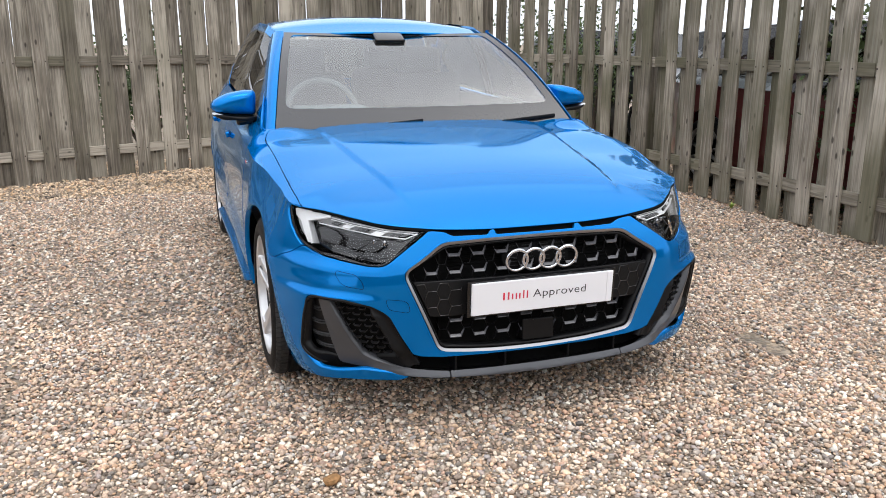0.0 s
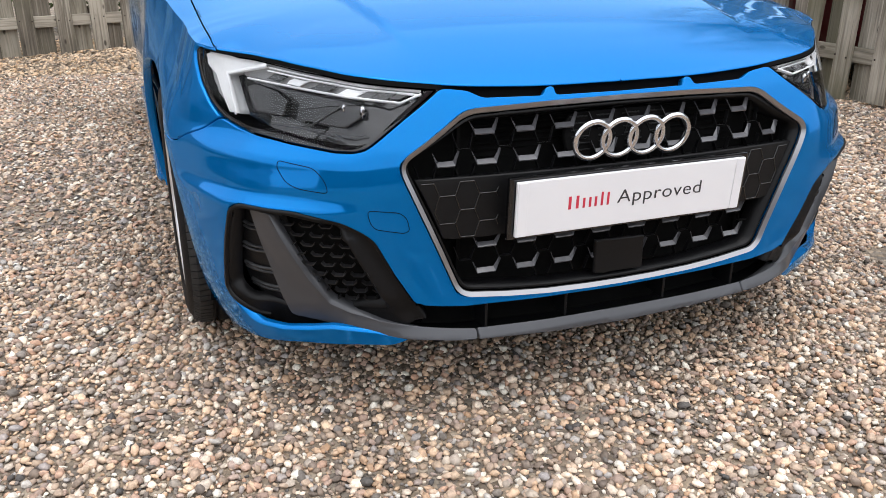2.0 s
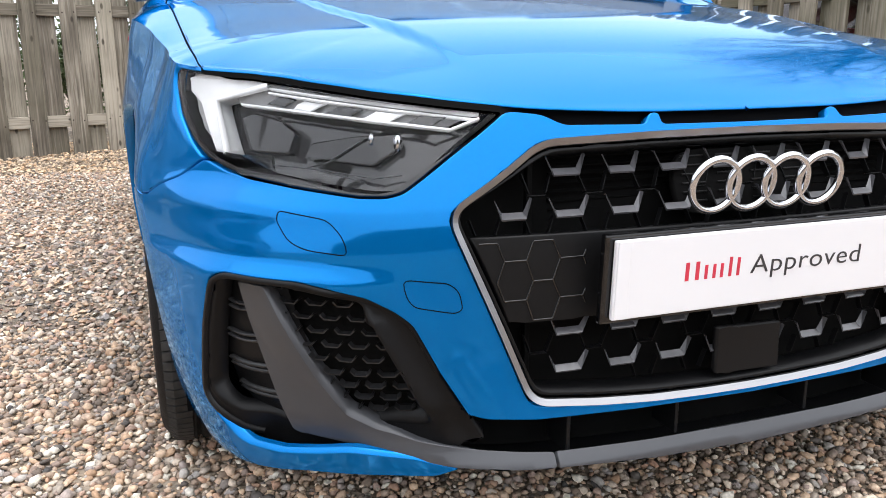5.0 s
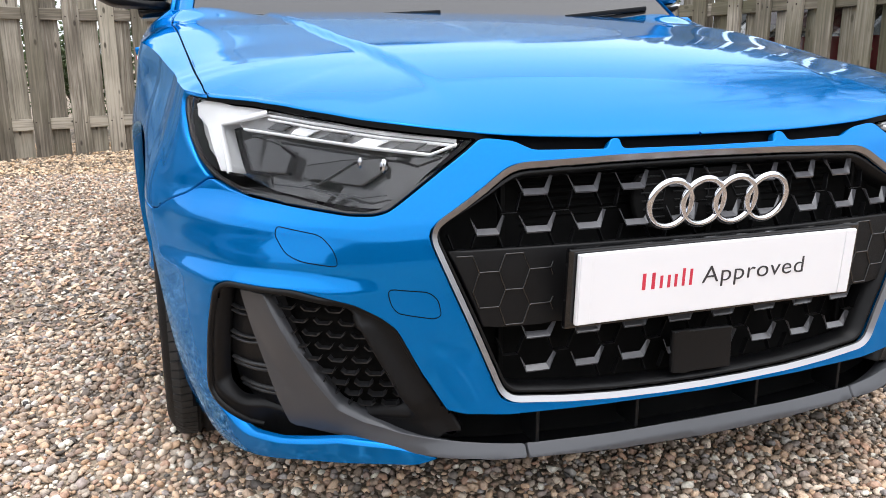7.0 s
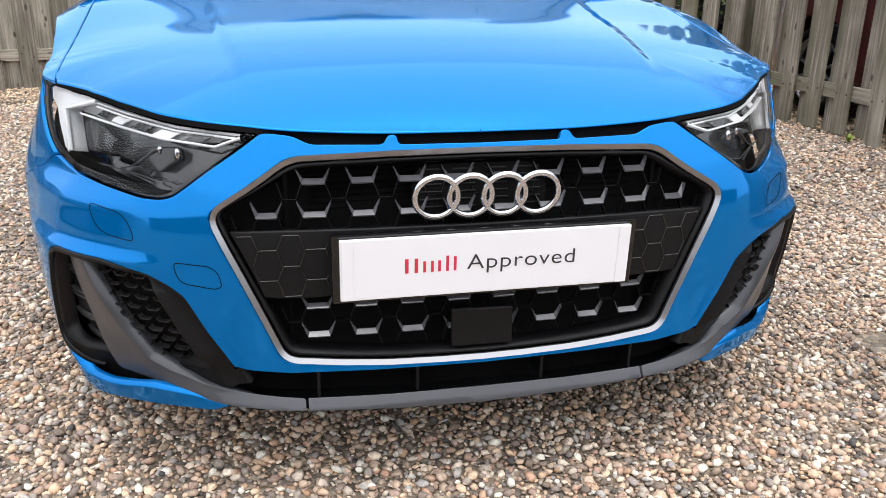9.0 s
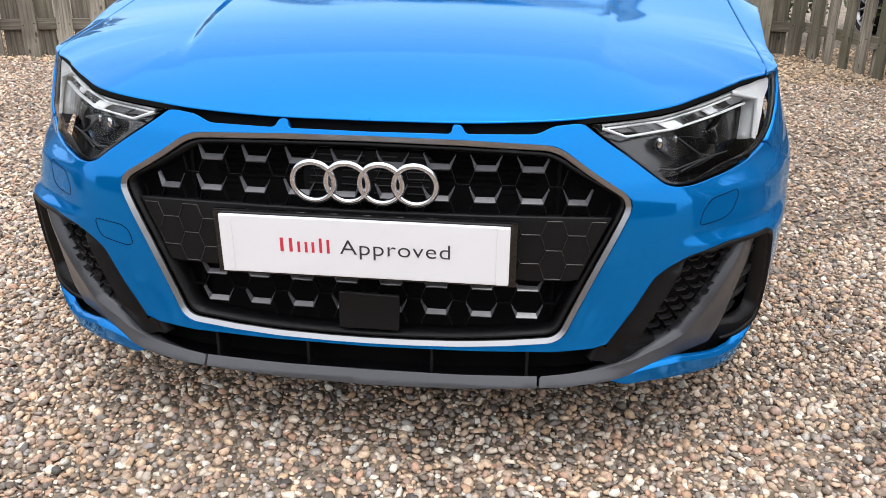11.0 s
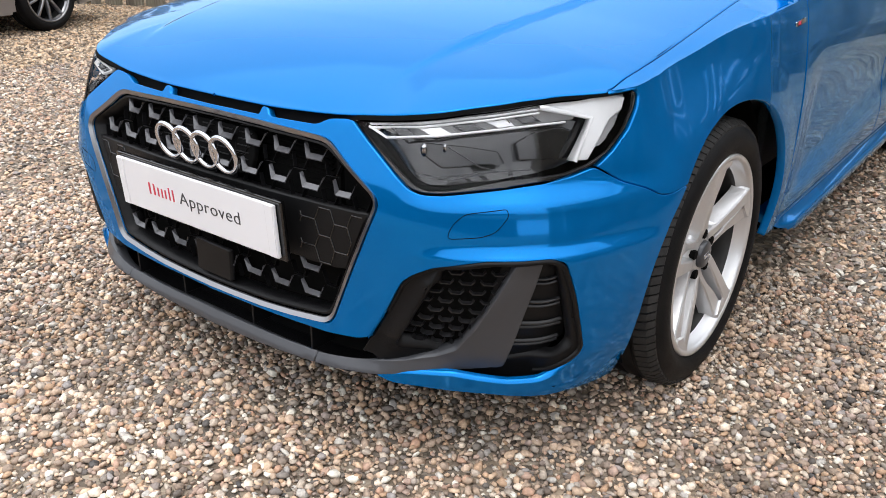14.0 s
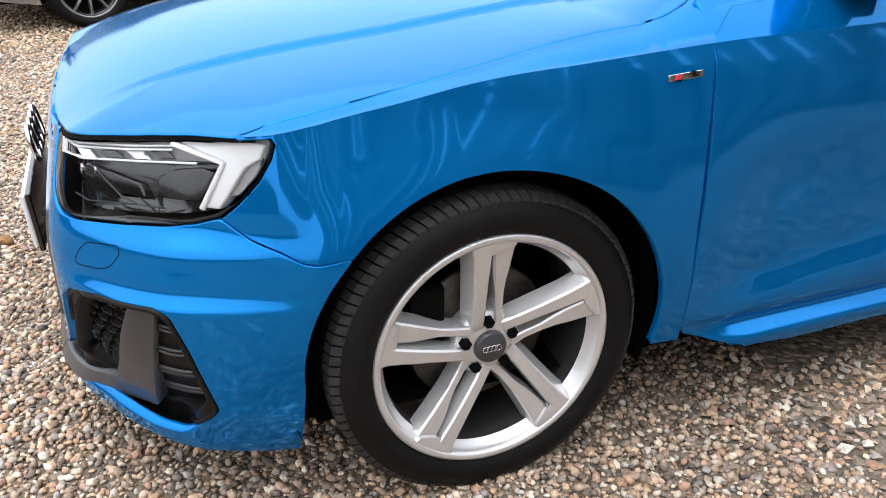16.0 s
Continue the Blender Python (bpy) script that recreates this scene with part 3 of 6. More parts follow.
def honey_rows(z_rows, phase, bound):
    for r, z0 in enumerate(z_rows):
        for c in range(-12, 13):
            cx = (c + phase) * 2 * PITCH_S
            if not inside(bound, np.array([(cx - 0.022, z0 - 0.012), (cx + 0.022, z0 - 0.012), (cx, z0 + 0.004)])).all():
                continue
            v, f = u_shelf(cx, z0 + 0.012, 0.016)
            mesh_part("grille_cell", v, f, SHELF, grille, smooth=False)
    # thin webs that close the cells
    webs = []
    for z0 in z_rows:
        for c in range(-12, 13):
            cx = (c + phase) * 2 * PITCH_S
            w = PITCH_S * 2 / 3
            for q in ([(cx + w * 1.05, z0 + 0.018), (cx + w * 1.95, z0 + 0.018)], [(cx + w * 0.68, z0 - 0.008), (cx + w * 1.05, z0 - 0.034)], [(cx - w * 0.68, z0 - 0.008), (cx - w * 1.05, z0 - 0.034)]):
                if inside(bound, np.array(q)).all():
                    webs.append(bar_on(at_depth(0.036), q, 0.0010, 0.010))
    if webs:
        v, f, n = joined(*webs)
        tagged(mesh_part("grille_web", v, f, SATIN_BLACK, grille, smooth=False), kind="stuff")


honey_rows([0.5905, 0.536], 0.5, both(grown(HEX, -0.022)))
honey_rows([0.372, 0.3175], 0.5, both(grown(HEX, -0.022)))
for x in (-0.34, 0.34):
    bm = bmesh.new()
    soft_box(bm, box_at(x, 0.098, 0.45, 0.008, 0.012, 0.30), 0.001, 1)
    part("grille_strut", bm, DEEP_BLACK, grille)
# fine cooling slats behind the cells
for z in np.arange(0.29, 0.62, 0.0125):
    if 0.385 < z < 0.51:
        continue
    half = 0.30
    bm = bmesh.new()
    soft_box(bm, box_at(0, 0.118, z, 2 * half, 0.008, 0.003, 25), 0)
    part("cooling_slat", bm, DEEP_BLACK, grille)
# solid band with embossed cells
band = panel("grille_band", at_depth(0.014), both([(0, 0.506), (0.448, 0.509), (0.3925, 0.388), (0, 0.382)]), SATIN_BLACK, grille, 0.025, "satin black grille band with embossed cells", lip=0.03, edge=0.002)
for side in (1, -1):
    flip = (lambda p: p) if side > 0 else mirrored
    bound = [(0.276, 0.503), (0.440, 0.505), (0.388, 0.390), (0.276, 0.388)]
    w = PITCH_S * 2 / 3
    for z0 in (0.5360, 0.4815, 0.4270, 0.3725):
        for c in range(2, 7):
            cx = (c + 0.5) * 2 * PITCH_S
            corners = [(cx - w * 0.98, z0 + 0.018), (cx - w * 0.60, z0 - 0.0075), (cx + w * 0.60, z0 - 0.0075), (cx + w * 0.98, z0 + 0.018)]
            lines = [corners[:2], corners[1:3], corners[2:], [(cx + w * 0.98, z0 + 0.018), (cx + w * 2.02, z0 + 0.018)],
                     [(cx + w * 0.60, z0 - 0.0075), (cx + w * 0.98, z0 - 0.0365)], [(cx - w * 0.60, z0 - 0.0075), (cx - w * 0.98, z0 - 0.0365)]]
            for line in lines:
                p = np.array([np.array(line[0]) * (1 - t) + np.array(line[1]) * t for t in np.linspace(0, 1, 9)])
                p = p[inside(bound, p)]
                if len(p) > 2:
                    path = [tuple(p[0]), tuple(p[-1])]
                    v, f, n = bar_on(at_depth(0.014), path if side > 0 else mirrored(path), 0.0024, 0.0016)
                    mesh_part("embossed_line", v, f, GLOSS_BLACK, band, normals=n)
# flat distance sensor
sensor = panel("radar_cover", at_depth(0.009), rounded([(-0.058, 0.349), (0.060, 0.346), (0.060, 0.273), (-0.058, 0.275)], 0.004), SATIN_BLACK, grille, 0.02, "flat satin black sensor cover", lip=0.012, edge=0.002)

# number plate on its black holder
plate = new("number_plate")
plate.parent = car
tagged(plate, "white show plate with red and dark print")
bm = bmesh.new()
soft_box(bm, box_at(0, 0.0125, 0.449, 0.545, 0.011, 0.125, 3.5), 0.003)
part("plate_holder", bm, GLOSS_BLACK, plate)
PLATE = pose(0, 0.0015, 0.449, 90 + 3.5, 0, 0)
bm = bmesh.new()
soft_box(bm, PLATE @ Matrix.Diagonal((0.520, 0.111, 0.008, 1)), 0.0025)
part("plate_face", bm, PLATE_WHITE, plate, "white acrylic face")
for x in (-0.247, 0.247):
    bm = bmesh.new()
    soft_box(bm, PLATE @ box_at(x, 0, 0.0042, 0.021, 0.109, 0.003), 0.0012)
    part("end_cap", bm, PLATE_WHITE, plate, "clear-edged end cap")
# the first word is a make: plain red bars of its size
for x, w, h, dy in ((-0.1465, 0.006, 0.0265, 0.003), (-0.1300, 0.006, 0.0265, 0.003), (-0.1155, 0.005, 0.0205, 0), (-0.1020, 0.005, 0.0205, 0), (-0.0895, 0.005, 0.0205, 0), (-0.0755, 0.005, 0.0285, 0.004), (-0.062, 0.005, 0.0265, 0.003)):
    bm = bmesh.new()
    soft_box(bm, PLATE @ box_at(x, dy, 0.0043, w, h, 0.0008), 0.0002, 1)
    part("red_bar", bm, PLATE_RED, plate, "plain red bar of print")
curve = bpy.data.curves.new("lettering", "FONT")
curve.body, curve.size, curve.align_x, curve.extrude, curve.offset = "Approved", 0.0395, "LEFT", 0.0004, -0.0003
curve.space_character = 1.06
word = new("lettering_source", curve)
me = bpy.data.meshes.new_from_object(word.evaluated_get(bpy.context.evaluated_depsgraph_get()))
bpy.data.objects.remove(word)
xs = [q.co.x for q in me.vertices]
me.transform(PLATE @ pose(-0.0405, -0.0095, 0.0044) @ Matrix.Diagonal((0.1965 / (max(xs) - min(xs)), 1, 1, 1)) @ pose(-min(xs), 0, 0))
me.materials.append(PLATE_INK)
word = new("lettering", me)
word.parent = plate
tagged(word, "dark lettering: Approved")

# emblem: four linked chrome rings
emblem = new("ring_emblem")
emblem.parent = car
tagged(emblem, "four linked chrome rings")
for k, x in enumerate((-0.0905, -0.0302, 0.0302, 0.0905)):
    v, f = lathe([(0.0375 + 0.0056 * math.cos(t), 0.0056 * math.sin(t)) for t in np.linspace(0, 2 * math.pi, 13)], 48, axis="z")
    m = pose(x, 0.023, 0.5635, 90 + 11, 0, 0)
    v = np.array([tuple(m @ Vector(p)) for p in v])
    mesh_part("ring", v, f, CHROME, emblem)
panel("emblem_backing", at_depth(0.028), rounded([(-0.125, 0.515), (0.125, 0.515), (0.125, 0.608), (-0.125, 0.608)], 0.04), DEEP_BLACK, grille, 0.03)
for k, x in enumerate((-0.0905, -0.0302, 0.0302, 0.0905)):
    for z in np.arange(0.535, 0.60, 0.0125):
        v, f, n = bar_on(at_depth(0.028), [(x - 0.02, z), (x + 0.02, z)], 0.003, 0.002)
        mesh_part("backing_line", v, f, SATIN_BLACK, grille, normals=n)

# hood: sheet with a front edge that rolls over
edge_front = [(float(x), float(y)) for x, y, _ in skin(np.linspace(0, 0.955, 120), crease_z(np.linspace(0, 0.955, 120)))]
SEAM = [(0.7455, 0.42), (0.749, 0.50), (0.752, 0.65), (0.757, 0.85), (0.7625, 1.0), (0.765, 1.07), (0.762, 1.12), (0.751, 1.165), (0.735, 1.195), (0.712, 1.215), (0.69, 1.228)]
COWL = [(0.60, 1.262), (0.4, 1.300), (0.2, 1.318), (0, 1.325)]
hood = panel("hood", top, rounded(both(edge_front + SEAM + COWL), 0.02), PAINT, car, 0.011, "blue hood with two raised ridges", lip=0.004, gap=0.0016, edge=0.0025)
# black strip drawn in place of the shade under the hood edge
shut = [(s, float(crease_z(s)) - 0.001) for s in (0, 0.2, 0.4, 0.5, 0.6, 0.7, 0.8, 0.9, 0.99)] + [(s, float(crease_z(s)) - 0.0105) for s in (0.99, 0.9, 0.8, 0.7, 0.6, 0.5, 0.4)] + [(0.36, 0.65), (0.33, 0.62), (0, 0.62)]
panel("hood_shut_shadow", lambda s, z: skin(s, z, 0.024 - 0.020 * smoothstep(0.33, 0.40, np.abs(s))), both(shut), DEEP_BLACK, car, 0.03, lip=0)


def wing_edge(y0, y1, n):
    s = np.linspace(s_at_y(y0), s_at_y(y1), n)
    return s, [(float(x), float(y)) for x, y, _ in skin(s, crease_z(s))]


# wings: flank below the shoulder crease and the strip on top beside the hood
DOOR_Y = 1.181
S_DOOR = s_at_y(DOOR_Y)
door_edge = [(S_DOOR + 0.004, 0.275), (S_DOOR - 0.006, 0.50), (S_DOOR - 0.006, 0.664), (S_DOOR, 0.80)]
for side in (1, -1):
    flip = (lambda p: p) if side > 0 else mirrored
    es = np.linspace(S_DOOR, 0.956, 160)
    flank = ([(0.918, 0.598), (0.968, 0.570), (1.016, 0.553), (1.05, 0.535), (1.075, 0.5315)] + arch(S_HUB, 138, -10, 60) + [(S_DOOR + 0.004, 0.238)] + door_edge
             + [(float(s), float(crease_z(s))) for s in es] + [(0.958, 0.7235), (0.985, 0.7265)] + LAMP_OUT[4::-1])
    a = sheet(skin, flip(flank), 0.010, lip=0.02, flush=lambda s, z: z > crease_z(s) - 0.002)
    strip = [(float(x), float(y)) for x, y, _ in skin(es[::-1], crease_z(es[::-1]))]
    strip_poly = strip + [(0.785, 1.25), (0.775, 1.46), (0.70, 1.46), (0.692, 1.24)] + SEAM[-2::-1]
    b = sheet(top, flip(strip_poly), 0.012, lip=0.006, gap=0.0016, flush=lambda x, y: np.abs(x) > np.interp(y, EDGE[60:, 1], EDGE[60:, 0]) - 0.003)
    v, f, n = joined(a, b)
    wing = mesh_part("wing", v, f, PAINT, car, "blue front wing with flared wheel arch", normals=n)
    # joint line of bumper and wing is the gap; small badge behind the wheel
    badge = panel("wing_badge", at_depth(-0.003), rounded(flip([(1.697, 0.773), (1.772, 0.778), (1.772, 0.792), (1.697, 0.787)]), 0.004), CHROME, wing, 0.01, "small silver and red wing badge", lip=0.003, edge=0.001)
    panel("badge_red", at_depth(-0.0045), flip([(1.706, 0.7755), (1.722, 0.7765), (1.728, 0.7875), (1.712, 0.7865)]), PLATE_RED, badge, 0.01, lip=0.001, edge=0.0003)

# headlights
for side in (1, -1):
    flip = (lambda p: p) if side > 0 else mirrored
    lamp = new("headlight")
    lamp.parent = car
    tagged(lamp, "angular headlight with white light strips behind a clear cover")
    outline = LAMP_LOW + LAMP_OUT + LAMP_TOP
    panel("lamp_cover", at_depth(0.003), rounded(flip(outline), 0.006), LENS, lamp, 0.02, "clear lamp cover", lip=0.004, gap=0.003).visible_shadow = False
    centre = np.array(outline).mean(0)
    shrink = [tuple(np.array(q) + (centre - q) / np.linalg.norm(centre - q) * (0.013 if q[1] < 0.60 else 0.006)) for q in outline]
    panel("lamp_bezel", at_depth(0.006), rounded(flip(outline), 0.006), GLOSS_BLACK, lamp, 0.02, "black lamp border", holes=[rounded(flip(shrink), 0.006)], lip=0.010)
    panel("lamp_back", at_depth(0.058), flip(outline), LAMP_DARK, lamp, 0.03, lip=0)
    # upper shelf with the double light guide; sky reflection is put into its grey
    panel("upper_reflector", lambda s, z: skin(s, z, 0.020 + 0.3 * (0.70 - z)), flip([(0.41, 0.667), (0.47, 0.646), (0.62, 0.654), (0.78, 0.664), (0.90, 0.672), (0.93, 0.7135), (0.80, 0.706), (0.62, 0.690), (0.45, 0.6735)]), LAMP_GREY, lamp, 0.02, "grey upper shelf paled by painted sky reflection", lip=0.02)
    for dz in (0.0, -0.006):
        path = [(0.430, 0.6615 + dz), (0.55, 0.6745 + dz), (0.68, 0.686 + dz), (0.80, 0.695 + dz)]
        v, f, n = bar_on(at_depth(0.018), flip(path), 0.0036, 0.006)
        mesh_part("light_guide", v, f, LAMP_WHITE, lamp, "thin white light guide", normals=n)
    path = [(0.430, 0.657), (0.473, 0.644), (0.58, 0.655), (0.70, 0.664), (0.875, 0.672)]
    v, f, n = bar_on(at_depth(0.018), flip(path), 0.0042, 0.008)
    mesh_part("light_guide", v, f, LAMP_WHITE, lamp, "thin white light guide", normals=n)
    for k in range(5):
        s0 = 0.500 + 0.066 * k
        z0 = 0.6495 + 0.0055 * k
        w = 0.045
        panel("reflector_window", at_depth(0.017), flip([(s0, z0), (s0 + w, z0 + 0.004), (s0 + w - 0.028, z0 + 0.0165), (s0 - 0.028, z0 + 0.0125)]), LAMP_DARK if k % 2 == 0 else LAMP_PALE, lamp, 0.02, lip=0.004)
    # bright outer arrow: broad pale blade that folds downwards
    panel("light_arrow", lambda s, z: skin(s, z, 0.014), flip([(0.790, 0.703), (0.86, 0.712), (0.97, 0.721), (1.003, 0.712), (0.995, 0.690), (0.966, 0.674), (0.912, 0.606), (0.880, 0.606), (0.924, 0.677), (0.860, 0.694)]), LAMP_PALE, lamp, 0.02, "broad pale light arrow", lip=0.03, edge=0.003)
    path = [(0.800, 0.700), (0.925, 0.679), (0.882, 0.606)]
    v, f, n = bar_on(at_depth(0.013), flip(path), 0.010, 0.006)
    mesh_part("light_guide", v, f, LAMP_WHITE, lamp, "folded white light guide", normals=n)
    # stepped lower housing
    for p0 in ([(0.545, 0.622), (0.588, 0.597), (0.72, 0.602), (0.70, 0.626), (0.63, 0.637), (0.552, 0.643)], [(0.752, 0.606), (0.866, 0.606), (0.902, 0.655), (0.876, 0.663), (0.796, 0.657), (0.745, 0.640)]):
        panel("lamp_projector", at_depth(0.034), rounded(flip(p0), 0.006), GLOSS_BLACK, lamp, 0.02, "dark projector box", lip=0.03, edge=0.003)
    for path in ([(0.545, 0.588), (0.585, 0.583), (0.67, 0.590), (0.78, 0.592)], [(0.60, 0.634), (0.665, 0.600), (0.70, 0.592)], [(0.70, 0.592), (0.60, 0.578)]):
        v, f, n = bar_on(at_depth(0.032), flip(path), 0.0018, 0.003)
        mesh_part("housing_edge", v, f, GREY_SATIN, lamp, normals=n)
    # pale outer panel added for the cover's reflection, and two bright lenses
    panel("outer_reflector", at_depth(0.026), flip([(0.925, 0.622), (0.950, 0.628), (0.985, 0.660), (1.008, 0.700), (1.010, 0.718), (0.975, 0.7185)]), LAMP_GREY, lamp, 0.02, "grey outer panel added for the cover's reflection", lip=0.01)
    for s0, z0, rad in ((0.552, 0.628, 0.0085), (0.592, 0.632, 0.006)):
        bm = bmesh.new()
        c = skin(np.array([side * s0]), np.array([z0]), 0.034)[0]
        bmesh.ops.create_icosphere(bm, subdivisions=2, radius=rad, matrix=Matrix.Translation([float(q) for q in c]) @ Matrix.Diagonal((0.8, 0.7, 1.5, 1)))
        part("lamp_lens", bm, CHROME, lamp, "bright faceted lamp lens")


# flank behind the wings
def belt(y):
    return np.interp(y, [0.9, 1.2, 2.0, 3.0, 3.7, 4.0], [0.885, 0.898, 0.942, 0.985, 1.01, 1.0])


def shoulder(s, v):
    """From the shoulder crease (v = 0) up to the window line (v = 1)."""
    e = skin(s, crease_z(s))
    a = np.abs(s)
    tx, ty = np.interp(a, PLAN_S, TANGENT[:, 0]), np.interp(a, PLAN_S, TANGENT[:, 1])
    lean = 0.052 * v + 0.02 * v * v
    sign = np.where(np.asarray(s) < 0, -1, 1)
    return np.stack([e[:, 0] - sign * lean * ty, e[:, 1] + lean * tx, e[:, 2] + (belt(e[:, 1]) - e[:, 2]) * v], -1)


def flank_panel(s0, s1, low, parent, name, label, cut=None):
    for side in (1, -1):
        flip = (lambda p: p) if side > 0 else mirrored
        ts = np.linspace(s1, s0, 60)
        bottom = cut if cut else [(s0, low), (s1, low)]
        poly = bottom + [(float(s), float(crease_z(s))) for s in ts]
        a = sheet(skin, flip(poly), 0.028, lip=0.02, gap=0.002, flush=lambda s, z: z > crease_z(s) - 0.002)
        b = sheet(shoulder, flip([(s0, 0.0), (s1, 0.0), (s1, 1.0), (s0, 1.0)]), 0.05, lip=0.012, gap=0.002, flush=lambda s, v: v < 0.01)
        v, f, n = joined(a, b)
        made = mesh_part(name, v, f, PAINT, parent, label, normals=n)
        yield side, made


S_MID, S_BACK = s_at_y(2.30), s_at_y(3.28)
doors = {}
for side, ob in flank_panel(S_DOOR + 0.001, S_MID, 0.275, car, "front_door", "blue front door"):
    doors[side] = ob
rear_cut = [(S_MID + 0.003, 0.275), (s_at_y(2.93), 0.275)] + arch(S_HUB2, 170, 100, 24)
for side, ob in flank_panel(S_MID + 0.003, rear_cut[-1][0], 0.275, car, "rear_door", "blue rear door", rear_cut):
    pass
quarter = arch(S_HUB2, 100, -8, 30) + [(S_HUB2 + 0.37, 0.17), (S_END - 0.001, 0.17)]
for side in (1, -1):
    flip = (lambda p: p) if side > 0 else mirrored
    ts = np.linspace(S_END - 0.001, quarter[0][0], 30)
    v, f, n = sheet(skin, flip(quarter + [(float(s), float(crease_z(s))) for s in ts]), 0.04, lip=0.02)
    v2, f2, n2 = sheet(shoulder, flip([(quarter[0][0], 0.0), (S_END - 0.001, 0.0), (S_END - 0.001, 1.0), (quarter[0][0], 1.0)]), 0.06, lip=0.012)
    v, f, n = joined((v, f, n), (v2, f2, n2))
    mesh_part("rear_quarter", v, f, PAINT, car, "blue rear quarter", normals=n)
    # sill skirt that flares below the doors
    S0, S1 = s_at_y(1.16), s_at_y(2.985)
    panel("sill", lambda s, z: skin(s, z, 0.012 - 0.040 * np.clip((0.241 - z) / 0.022, 0, 1) * smoothstep(S0 + 0.06, S0 + 0.20, np.abs(s))), flip([(S0 + 0.05, 0.236), (S0 + 0.11, 0.212), (S0 + 0.20, 0.192), (S0 + 0.32, 0.180), (S1, 0.172), (S1, 0.272), (S0 + 0.02, 0.272)]), PAINT, car, 0.012, "blue sill skirt", lip=0.05, edge=0.004)
    # door handles
    for y0 in (2.08, 3.02):
        bm = bmesh.new()
        s0 = s_at_y(y0)
        c = skin(np.array([side * s0]), np.array([0.80]))[0]
        soft_box(bm, box_at(c[0] + side * 0.012, c[1], 0.80, 0.022, 0.19, 0.028, 0, side * 10, 0), 0.008, 3)
        part("door_handle", bm, PAINT, car, "blue door handle", smooth=True)

# glasshouse
WS_LOW, WS_TOP = 1.30, 1.93


def screen(u, v):
    """The windscreen: u across (-1 to 1), v from the cowl to the header."""
    u, v = np.asarray(u, float), np.asarray(v, float)
    half = 0.705 - 0.145 * v - 0.01 * v * v
    y = 1.33 - 0.115 * u**2 + v * (0.66 + 0.035 * u**2)
    z = 0.893 + 0.018 * u**2 + v * (0.412 - 0.012 * u**2) + 0.035 * np.sin(math.pi * v)
    return np.stack([u * half, y - 0.01 * np.sin(math.pi * v), z], -1)


glass_part = panel("windscreen", screen, [(-0.995, -0.03), (0.995, -0.03), (0.995, 0.995), (-0.995, 0.995)], SCREEN_GLASS, car, 0.05, "clear windscreen with a dark border", lip=0.004)
glass_part.visible_shadow = False
rim_in = rounded([(-0.94, 0.13), (0.94, 0.13), (0.93, 0.955), (-0.93, 0.955)], 0.06, 5)
panel("screen_border", lambda u, v: screen(u, v) - np.array([0, 0.002, -0.003]), [(-0.995, -0.03), (0.995, -0.03), (0.995, 0.995), (-0.995, 0.995)], FRIT, glass_part, 0.05, "dark printed border", holes=[rim_in], lip=0)


def roof_rail(y):
    """Half width and height of the roof's edge at the length y."""
    half = np.interp(y, [1.9, 2.2, 2.8, 3.3, 3.8], [0.557, 0.578, 0.575, 0.555, 0.50])
    z = np.interp(y, [1.9, 2.2, 2.6, 3.1, 3.6, 3.8], [1.276, 1.336, 1.362, 1.350, 1.30, 1.25])
    return half, z


def roof(u, y):
    half, z = roof_rail(y)
    u = np.asarray(u, float)
    return np.stack([u * half, y - 0.04 * (1 - u**2) * smoothstep(2.3, 1.9, y) + 0 * u, z + (0.022 + 0.028 * smoothstep(1.95, 2.4, y)) * (1 - np.abs(u) ** 2.4)], -1)


panel("roof", roof, [(-1, 1.975), (-0.5, 1.985), (0, 1.99), (0.5, 1.985), (1, 1.975), (1, 3.75), (-1, 3.75)], PAINT, car, 0.07, "blue roof", lip=0.01)


def side_house(y, v):
    """Side of the glasshouse from the window line up to the roof's edge (car's left)."""
    y, v = np.asarray(y, float), np.asarray(v, float)
    s = np.interp(y, PLAN[600:2280, 1], PLAN_S[600:2280])
    low = shoulder(s, np.ones_like(s))
    half, z = roof_rail(np.clip(y, 1.9, 3.8))
    t = v + 0.10 * np.sin(math.pi * v)
    return np.stack([low[:, 0] + (half + 0.012 - low[:, 0]) * (0.55 * v + 0.45 * v * v), low[:, 1], low[:, 2] + (z + 0.002 - low[:, 2]) * v], -1)


def other_side(surface):
    return lambda a, b: surface(-np.asarray(a), b) * np.array([-1, 1, 1])


